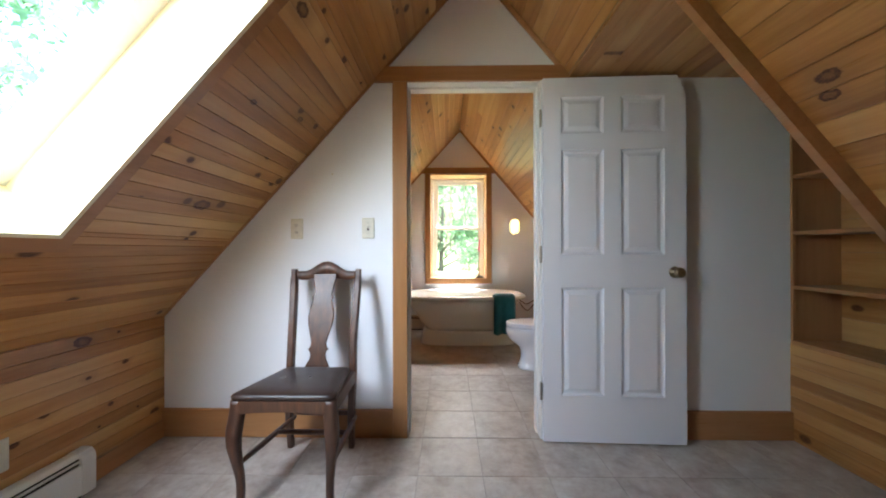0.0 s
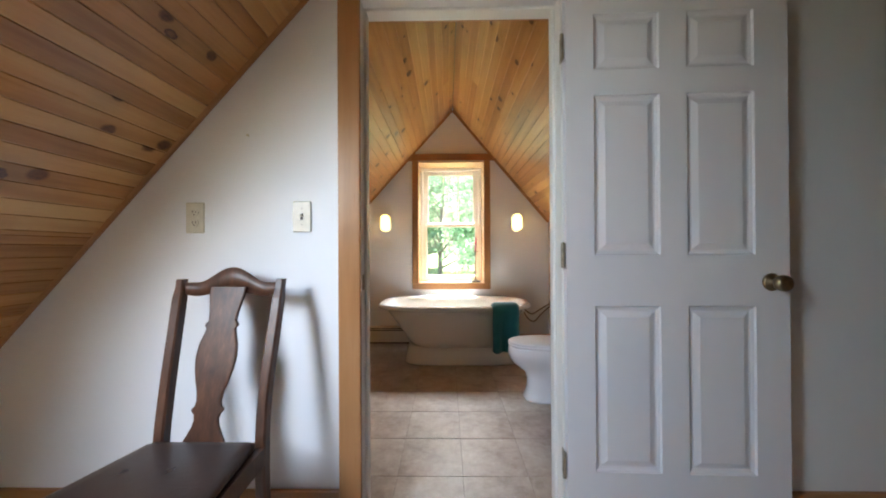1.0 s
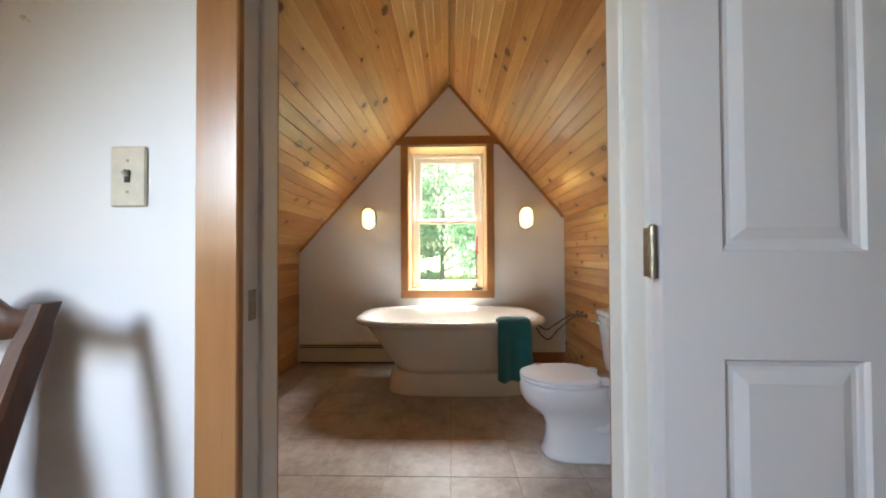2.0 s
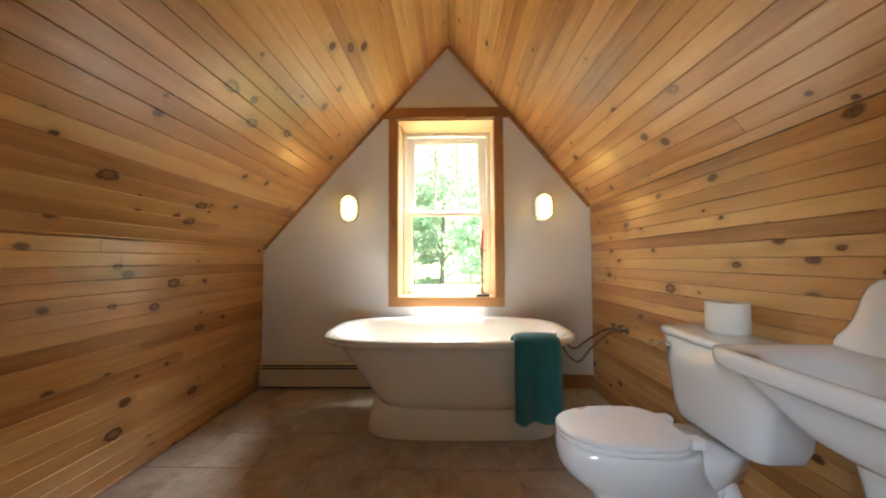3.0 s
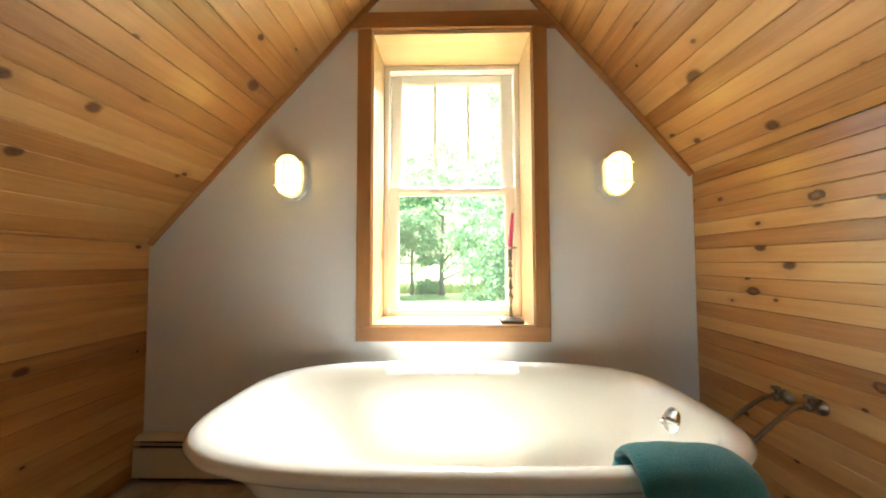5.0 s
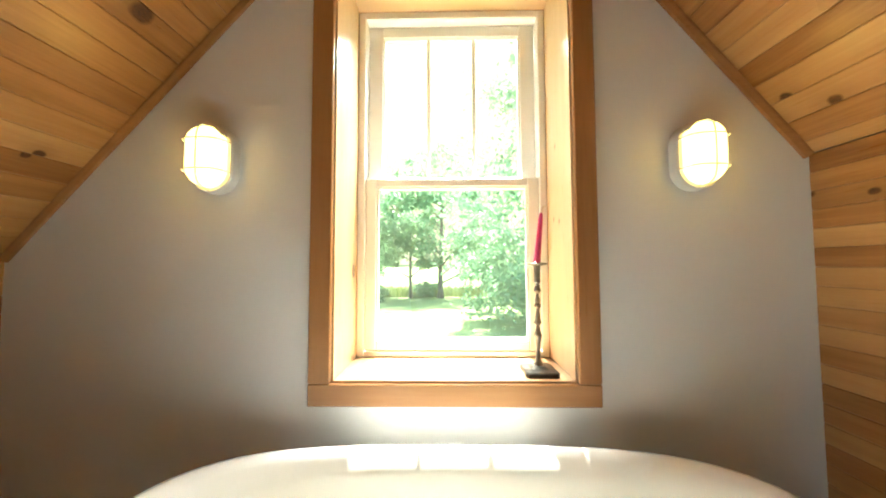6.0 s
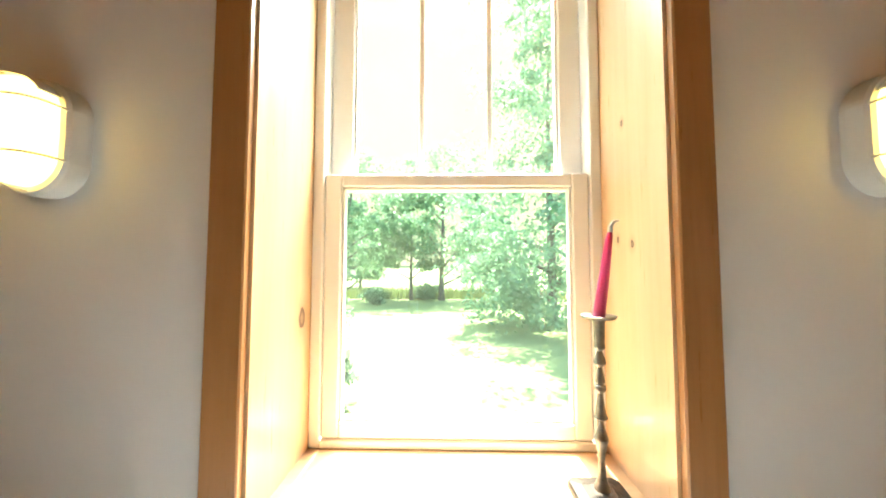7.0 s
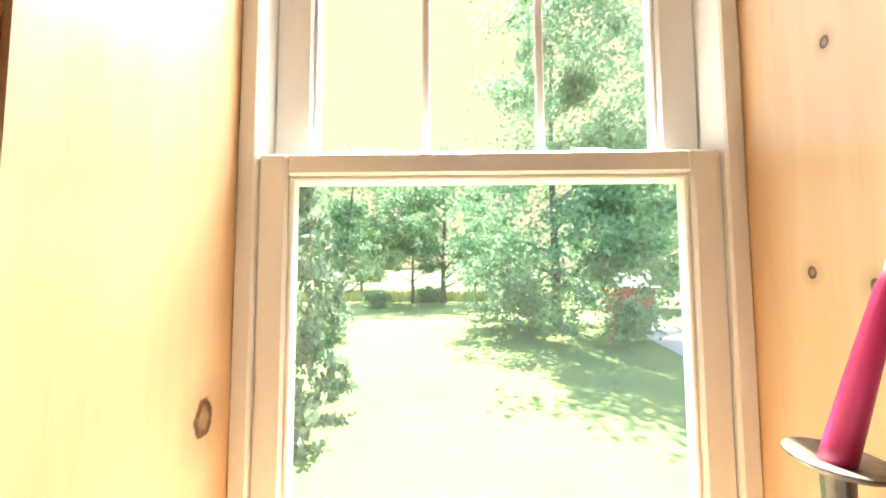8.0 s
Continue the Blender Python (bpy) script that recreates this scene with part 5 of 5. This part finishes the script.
# ---- wall lamps ----
def bulkhead_lamp(x, z):
    """An oval bulkhead lamp: housing, lit lens and a guard of bars."""
    lamp = thing("wall_lamp", (x, YB0, z), "lit oval white bulkhead lamp with a wire guard beside the window", "lamp", "bathroom wall lamps")

    def face(y, hw, hh, n=44):
        pts = []
        for i in range(n):
            a = 2 * math.pi * i / n
            c, s = math.cos(a), math.sin(a)
            r = hw
            pts.append((x + r * c, y, z + (hh - hw) * (1 if s > 0 else -1 if s < 0 else 0) + r * s))
        return pts

    part("housing", loft([face(YB0, 0.066, 0.104), face(YB0 - 0.010, 0.067, 0.105), face(YB0 - 0.034, 0.066, 0.104), face(YB0 - 0.040, 0.062, 0.100), face(YB0 - 0.041, 0.052, 0.090)]), M_LAMP_BODY, lamp)
    part("lens", loft([face(YB0 - 0.0412, 0.053, 0.091), face(YB0 - 0.070, 0.051, 0.089), face(YB0 - 0.086, 0.044, 0.081), face(YB0 - 0.094, 0.030, 0.064), face(YB0 - 0.096, 0.012, 0.04)]), M_LENS, lamp, "glowing opal glass lens", True)
    arc = [radians(30 + 120 * i / 18) for i in range(19)]
    section = [(0.0572 * math.cos(a), 0.038 + 0.0572 * math.sin(a)) for a in arc] + [(0.0545 * math.cos(a), 0.038 + 0.0545 * math.sin(a)) for a in reversed(arc)]
    part("hood", loft([[(x + dx, y, z + dz) for dx, dz in section] for y in (YB0 - 0.0405, YB0 - 0.070)]), M_LAMP_BODY, lamp, "narrow hood over the lens", True)
    g = 0.0017
    ribs = [[(x + dx, YB0 - 0.038, z - 0.096), (x + dx, YB0 - 0.080, z - 0.090), (x + dx, YB0 - 0.098, z - 0.062), (x + dx, YB0 - 0.101, z), (x + dx, YB0 - 0.098, z + 0.062), (x + dx, YB0 - 0.080, z + 0.090), (x + dx, YB0 - 0.038, z + 0.096)] for dx in (0.0,)]
    for dz in (-0.045, 0.045):
        ribs.append([(x - 0.062, YB0 - 0.038, z + dz), (x - 0.060, YB0 - 0.070, z + dz), (x - 0.046, YB0 - 0.092, z + dz), (x, YB0 - 0.101, z + dz), (x + 0.046, YB0 - 0.092, z + dz), (x + 0.060, YB0 - 0.070, z + dz), (x + 0.062, YB0 - 0.038, z + dz)])
    for r in ribs:
        part("guard_bar", tube(glide(r, 4), g, 8), M_LAMP_BODY, lamp, "", True)
    return lamp


bulkhead_lamp(-0.418, 1.362)
bulkhead_lamp(1.062, 1.362)

# ---- candlestick on the sill ----
CX, CY, CZ = 0.603, 5.030, WIN_B
stick = thing("candlestick", (CX, CY, CZ), "dark turned pewter candlestick on the window sill", "candlestick")
part("foot", loft([[(CX + a * w, CY - 0.006 + b * w * 1.1, CZ + z) for a, b in ((-1, -0.8), (-0.8, -1), (0.8, -1), (1, -0.8), (1, 0.8), (0.8, 1), (-0.8, 1), (-1, 0.8))] for z, w in ((0.0, 0.053), (0.012, 0.053), (0.015, 0.050), (0.018, 0.032), (0.024, 0.020))]), M_IRON, stick, "blackened square foot")
# stacked cones, discs and waists, from the foot up: radius and height in millimetres
STEM = ((16, 18), (14, 28), (8, 46), (7, 68), (5, 76), (7, 94), (13.2, 119), (7, 139), (4.2, 152), (13, 159), (9.5, 169), (4.6, 205), (11, 213), (10.4, 220), (6, 223), (9, 228),
        (7, 241), (3.8, 256), (12, 264), (9, 276), (4.6, 287), (10.6, 294), (10.6, 299), (9.6, 305), (11, 342), (12, 348))
profile = [(r / 1000, h / 1000) for r, h in STEM]
z = 0.288
part("stem", lathe(profile, CX, CY, CZ, 22), M_PEWTER, stick, "turned stem of cones and discs")
ZT = CZ + z + 0.060
part("drip_pan", lathe([(0.013, 0.0), (0.030, 0.003), (0.034, 0.008), (0.033, 0.0095), (0.012, 0.006)], CX, CY, ZT, 26), M_PEWTER, stick, "thin pewter drip pan", True)
candle = thing("candle", (CX, CY, ZT + 0.006), "slightly leaning magenta taper candle in the candlestick", "candle")
part("taper", tube([(CX + 0.0006 * i, CY - 0.0042 * i, ZT + 0.004 + 0.017 * i) for i in range(11)], [0.0115, 0.0112, 0.0108, 0.0103, 0.0098, 0.0092, 0.0086, 0.008, 0.0073, 0.0065, 0.0035], 16), M_CANDLE, candle, "", True)
xt = CX + 0.006
part("wick", tube(glide([(xt, CY - 0.042, ZT + 0.170), (xt + 0.001, CY - 0.043, ZT + 0.181), (xt + 0.006, CY - 0.045, ZT + 0.189), (xt + 0.015, CY - 0.046, ZT + 0.192)], 4), [0.0052 - 0.0003 * i for i in range(13)], 8), M_WICK, candle, "pale curled wick", True)

# ---- outside ----
GZ = -2.9
bm = bmesh.new()
n = 60
size = [-400 + 800 * (i / n) for i in range(n + 1)]
cols = [math.copysign(abs(s / 400) ** 2.2 * 400, s) for s in size]
rows_y = [-60 + 460 * (i / n) ** 2 for i in range(n + 1)]
rows_y[0] = -400
vs = {}
for i, x in enumerate(cols):
    for j, y in enumerate(rows_y):
        far = max(0.0, y - 50) * 0.012
        vs[i, j] = bm.verts.new((x, y, GZ - 0.4 * max(0.0, min(1.0, (y - 8) / 40)) + 0.10 * noise.noise(Vector((x * 0.12, y * 0.12, 0))) + far))
for i in range(n):
    for j in range(n):
        bm.faces.new((vs[i, j], vs[i + 1, j], vs[i + 1, j + 1], vs[i, j + 1]))
solid("ground", bm, M_LAWN, "sunlit lawn reaching to a meadow beyond the trees", "lawn", "structure", True)
solid("backdrop", box(-420, 420, 396, 397, -20, 350), M_HAZE, "pale hazy summer sky behind the trees", "sky")


def ground_z(x, y):
    return GZ - 0.4 * max(0.0, min(1.0, (y - 8) / 40)) + 0.10 * noise.noise(Vector((x * 0.12, y * 0.12, 0))) + max(0.0, y - 50) * 0.012


def leaf_cloud(name, clumps, per, size, mat, parent, seed, droop=0.0):
    """Many small bent leaves gathered in clumps (x, y, z, radius); built in arrays."""
    r = np.random.RandomState(seed)
    c = np.repeat(np.array(clumps), per, axis=0)
    d = r.normal(size=(len(c), 3)) * 0.5
    p = c[:, :3] + d * c[:, 3:4] * np.array([1.1, 1.1, 0.7])
    u = r.normal(size=(len(c), 3))
    u[:, 2] -= droop
    u /= np.linalg.norm(u, axis=1)[:, None]
    w = np.cross(u, r.normal(size=(len(c), 3)))
    w /= np.linalg.norm(w, axis=1)[:, None]
    s = size * r.uniform(0.6, 1.3, (len(c), 1))
    quad = np.stack([p - u * s, p + w * s * 0.5, p + u * s, p - w * s * 0.5], axis=1)
    base = np.array(BASE[parent.name])
    me = bpy.data.meshes.new(name)
    me.from_pydata((quad.reshape(-1, 3) - base).tolist(), [], np.arange(len(c) * 4).reshape(-1, 4).tolist())
    me.materials.append(mat)
    ob = new(name, me)
    ob.parent = parent
    BASE[ob.name] = BASE[parent.name]
    return ob


def tree(x, y, height, spread, low, label, seed, leaf_mat, trunk=0.22, lean=0.0, per=60, size=0.16, clumps=110, fork=0.3, toward=0.0):
    """A broadleaf tree: tapered trunk, limbs and a ragged crown of leaf clumps from low up to height."""
    rng = random.Random(seed)
    gz = ground_z(x, y) - 0.05
    t = thing("tree", (x, y, gz), label, "tree")
    top = Vector((x + lean * height, y, gz + height * 0.82))
    trunk_path = glide([(x, y, gz), (x + lean * height * 0.15, y, gz + height * 0.2), (x + lean * height * 0.5 + rng.uniform(-.2, .2), y + rng.uniform(-.2, .2), gz + height * 0.5), top], 4)
    m = len(trunk_path)
    part("trunk", tube(trunk_path, [trunk * (1.25 if i == 0 else 1.0) * (1 - 0.85 * i / (m - 1)) for i in range(m)], 9), M_BARK, t, "", True)
    tips = []
    for k in range(11):
        f = fork + (0.9 - fork) * k / 10
        a = rng.uniform(0, 2 * math.pi)
        o = trunk_path[min(int(f * (m - 1)), m - 1)]
        reach = spread * (1 - 0.55 * max(0.0, (f - 0.45) / 0.5)) * rng.uniform(0.6, 0.95)
        rise = reach * rng.uniform(0.1, 0.6)
        e = o + Vector((math.cos(a) * reach, math.sin(a) * reach, rise))
        midp = o.lerp(e, 0.5) + Vector((0, 0, reach * 0.12))
        part("limb", tube(glide([o, midp, e], 4), [trunk * 0.42 * (1 - f * 0.5) * (1 - 0.8 * i / 8) for i in range(9)], 6), M_BARK, t, "", True)
        tips += [o.lerp(e, q) for q in (0.55, 0.8, 1.0)]
    cl = []
    for k in range(clumps):
        if rng.random() < 0.45:
            b = rng.choice(tips)
            p = b + Vector((rng.gauss(0, 0.5), rng.gauss(0, 0.5), rng.gauss(0, 0.4)))
        else:
            h = rng.random()
            prof = math.sin(math.pi * min(1.0, 0.16 + 0.84 * h) ** 0.9) ** 0.7 if h < 0.999 else 0.1
            a = rng.uniform(0, 2 * math.pi)
            rr = spread * prof * math.sqrt(rng.uniform(0.15, 1.0)) * (0.72 + 0.55 * noise.noise(Vector((a * 1.3, h * 4.0, seed))) + 0.3 * rng.random())
            p = Vector((x + lean * height * h + math.cos(a) * rr, y + toward + math.sin(a) * rr, gz + low + (height - low) * h))
        if p.z < gz + low * 0.8:
            p.z = gz + low * 0.8 + rng.uniform(0, 0.5)
        cl.append((p.x, p.y, p.z, rng.uniform(0.3, 1.0) * spread / 5.6))
    leaf_cloud("crown", cl, per, size, leaf_mat, t, seed)
    return t


tree(8.1, 29.5, 26.5, 8.6, 0.7, "large leafy maple with low boughs on the lawn", 21, M_LEAF, 0.42, 0.0, 80, 0.18, 560, 0.10, -3.4)
tree(-0.7, 46.0, 20.0, 8.8, 5.2, "tall leafy tree at the edge of the lawn", 22, M_LEAF_FAR, 0.40, 0.0, 44, 0.22, 330, 0.2)
tree(-4.6, 46.5, 18.5, 5.8, 5.4, "slim leafy tree at the edge of the lawn", 23, M_LEAF_FAR, 0.26, -0.02, 44, 0.22, 150, 0.25)
tree(-12.6, 42.5, 18.0, 8.0, 4.4, "forked leafy tree added beside the lawn to shade its left part", 24, M_LEAF_FAR, 0.38, 0.08, 44, 0.22, 320, 0.14)
tree(6.0, 58.0, 14.0, 6.5, 2.5, "leafy tree beyond the meadow edge", 25, M_LEAF_FAR, 0.3, 0.0, 40, 0.28, 260)
tree(-16.0, 64.0, 13.0, 7.0, 2.0, "leafy tree beyond the meadow edge", 26, M_LEAF_FAR, 0.3, 0.0, 40, 0.30, 260)
tree(20.0, 42.0, 15.0, 7.0, 2.0, "leafy tree beyond the gravel drive", 27, M_LEAF_FAR, 0.34, 0.0, 40, 0.26, 300)
tree(-9.5, 4.6, 13.5, 4.6, 4.0, "leafy tree close to the roof, seen through the skylight", 28, M_LEAF, 0.28, 0.0, 60, 0.09, 420)
# added out of view: keeps low sky light from entering the skylight
tree(-11.0, -3.0, 12.0, 4.8, 3.0, "leafy tree added beside the house to block low sky at the skylight", 30, M_LEAF, 0.26, 0.0, 60, 0.09, 360)
# added beyond the window's view for the shadow it throws on the lawn
tree(-14.5, 23.0, 12.0, 5.5, 3.0, "leafy tree added beside the lawn to shade its left part", 29, M_LEAF_FAR, 0.3, 0.0, 45, 0.18, 260)


def spruce(x, y, height, spread, label, seed):
    """A weeping spruce: trunk, drooping boughs and hanging sprays."""
    rng = random.Random(seed)
    gz = ground_z(x, y) - 0.05
    t = thing("spruce_tree", (x, y, gz), label, "tree")
    part("trunk", tube([(x, y, gz + height * i / 8) for i in range(9)], [0.2 * (1 - i / 8.5) for i in range(9)], 8), M_BARK, t, "", True)
    cl = []
    for k in range(60):
        f = 0.05 + 0.9 * k / 59
        a = k * 2.4
        reach = spread * (1 - f) ** 0.8 * rng.uniform(0.75, 1.1) + 0.2
        o = Vector((x, y, gz + height * f))
        e = o + Vector((math.cos(a) * reach, math.sin(a) * reach, -0.25 * reach))
        if k % 3 == 0:
            part("bough", tube(glide([o, o.lerp(e, 0.5) + Vector((0, 0, 0.1)), e], 3), [0.035 * (1 - 0.8 * i / 6) for i in range(7)], 5), M_BARK, t, "", True)
        for q in (0.35, 0.55, 0.75, 0.9, 1.0):
            p = o.lerp(e, q)
            for h in range(5):
                cl.append((p.x + rng.gauss(0, .12), p.y + rng.gauss(0, .12), p.z - 0.18 * h, 0.17))
    leaf_cloud("needles", cl, 14, 0.13, M_NEEDLE, t, seed, 2.2)
    return t


spruce(-4.9, 13.4, 12.0, 2.7, "drooping green spruce beside the lawn", 31)


def shrub(x, y, r, label, seed):
    gz = ground_z(x, y) - 0.05
    s = thing("shrub", (x, y, gz), label, "shrub")
    rng = random.Random(seed)
    for k in range(4):
        a = rng.uniform(0, 6.28)
        part("stem", tube([(x, y, gz), (x + 0.3 * r * math.cos(a), y + 0.3 * r * math.sin(a), gz + 0.6 * r), (x + 0.6 * r * math.cos(a), y + 0.6 * r * math.sin(a), gz + r)], [0.04, 0.03, 0.01], 6), M_BARK, s)
    cl = [(x + rng.gauss(0, 0.45) * r, y + rng.gauss(0, 0.45) * r, gz + r * rng.uniform(0.15, 1.1), 0.34 * r) for k in range(26)]
    leaf_cloud("foliage", cl, 70, 0.07 + 0.06 * r, M_LEAF, s, seed)


shrub(-7.2, 23.5, 1.4, "dark round shrub at the lawn's edge", 41)
shrub(-8.2, 41.0, 1.5, "leafy shrub under the far trees", 42)
shrub(-3.0, 47.5, 1.6, "dark leafy shrub between two trunks", 43)
shrub(12.5, 27.0, 1.5, "leafy shrub near the gravel drive", 44)

# tall grass along the far edge of the lawn
r = np.random.RandomState(5)
count = 9000
gx, gy = r.uniform(-26, 16, count), 47.5 + np.abs(r.normal(0, 5.0, count))
verts, faces = [], []
for i in range(count):
    z = ground_z(gx[i], gy[i]) - 0.03
    h, w, a = r.uniform(0.5, 1.2), r.uniform(0.05, 0.12), r.uniform(0, 3.14)
    dx, dy = math.cos(a) * w, math.sin(a) * w
    verts += [(gx[i] - dx, gy[i] - dy, z), (gx[i] + dx, gy[i] + dy, z), (gx[i] + r.normal(0, 0.15), gy[i] + r.normal(0, 0.15), z + h)]
    faces.append((3 * i, 3 * i + 1, 3 * i + 2))
me = bpy.data.meshes.new("tall_grass")
me.from_pydata(verts, [], faces)
me.materials.append(M_TALLGRASS)
tagged(new("tall_grass", me), "pale tall meadow grass beyond the lawn", "grass", "", "stuff")

# gravel drive, barn, and small things on the lawn
bm = loft([[(x0, y, ground_z(x0, y) + 0.05), (x0 + 2.6, y, ground_z(x0 + 2.6, y) + 0.05), (x0 + 2.6, y, ground_z(x0 + 2.6, y) - 0.12), (x0, y, ground_z(x0, y) - 0.12)] for x0, y in [(8.4 + 0.012 * (i - 6) ** 2 * i * 0.5 + 0.55 * i, 10 + 2.2 * i) for i in range(12)]])
solid("road", bm, M_ROAD, "pale gravel drive beside the lawn", "road", "structure")
barn = thing("barn", (16.7, 36.0, ground_z(16.7, 36)), "faded red barn half hidden by leaves", "barn")
bz = ground_z(16.7, 36)
part("wall", box(15.2, 18.2, 34.0, 38.0, bz - 0.2, bz + 2.6), M_BARN, barn)
part("roof", prism([(33.6, bz + 2.6), (38.4, bz + 2.6), (36.0, bz + 4.2)], "x", 14.9, 18.5), M_ROOF, barn)
gz = ground_z(-3.3, 12.6)
tagged(part("garden_stake", tube([(-3.3, 12.6, gz - 0.1), (-3.28, 12.6, gz + 0.3), (-3.22, 12.6, gz + 0.62)], [0.035, 0.035, 0.03], 8), M_BARK), "short grey wooden stake in the lawn", "stake")
gz = ground_z(0.35, 9.2)
tagged(part("stone_ring", lathe([(0.26, -0.05), (0.27, 0.04), (0.22, 0.09), (0.15, 0.09), (0.13, 0.02), (0.10, 0.0)], 0.35, 9.2, gz, 20), M_ROAD, None, "", True), "small pale stone ring sunk in the lawn", "garden stone")

# ---- planks of the knee walls ----
plank_wall("wall_bath_west", BATH_L, 1, 0.0, roof_z(BATH_L), YA1, YB0, "knotty honey-coloured pine plank knee wall", 51)
plank_wall("wall_bath_east", BATH_R, -1, 0.0, roof_z(BATH_R), YA1, YB0, "knotty honey-coloured pine plank knee wall", 52)
plank_wall("wall_room_west", ROOM_L, 1, 0.0, roof_z(ROOM_L), YBACK, YA0, "brown pine plank knee wall under the skylight", 53)
plank_wall("wall_alcove_low", ALCOVE_X, -1, 0.0, 0.532, ALCOVE_Y, YA0, "shaded pine planks under the bookcase", 54)

# ---- floor tiles ----
T, GAP = 0.305, 0.0022
floor = solid("floor", box(ROOM_L - 0.1, ALCOVE_X + 0.4, YBACK - 0.05, YB0 + 0.05, -0.12, -0.0022), plain("tile_joint", (0.33, 0.28, 0.245), 0.8), "marbled grey-beige vinyl tile floor", "floor")
TILE_MESH = {}


def tile_mesh(w, h):
    key = (round(w, 3), round(h, 3))
    if key not in TILE_MESH:
        c = 0.0012
        ring = lambda z, g: [(g, g, z), (w - g, g, z), (w - g, h - g, z), (g, h - g, z)]
        bm = loft([ring(-0.0022, 0.0), ring(-0.0008, 0.0), ring(0.0, c)], None, False, True)
        me = bpy.data.meshes.new("tile")
        bm.to_mesh(me)
        bm.free()
        me.materials.append(M_TILE)
        TILE_MESH[key] = me
    return TILE_MESH[key]


def lay(x0, x1, y0, y1, ox, oy):
    """Square tiles on the grid through (ox, oy), cut at the walls."""
    i = math.floor((x0 - ox) / T)
    while ox + i * T < x1:
        j = math.floor((y0 - oy) / T)
        while oy + j * T < y1:
            ax, bx = max(ox + i * T + GAP / 2, x0), min(ox + (i + 1) * T - GAP / 2, x1)
            ay, by = max(oy + j * T + GAP / 2, y0), min(oy + (j + 1) * T - GAP / 2, y1)
            if bx - ax > 0.01 and by - ay > 0.01:
                ob = new("tile", tile_mesh(bx - ax, by - ay))
                ob.location = (ax, ay, 0.0)
                ob.parent = floor
            j += 1
        i += 1


lay(BATH_L, BATH_R, YA0 - 0.012, YB0, 0.345, 2.757)
lay(ROOM_L, ROOM_R, 0.0, YA0 - 0.015, 0.345, 2.445)
lay(ROOM_R, ALCOVE_X, ALCOVE_Y, YA0 - 0.015, 0.345, 2.445)
lay(ROOM_L, ROOM_R, YBACK, 0.0, 0.345, 2.445)
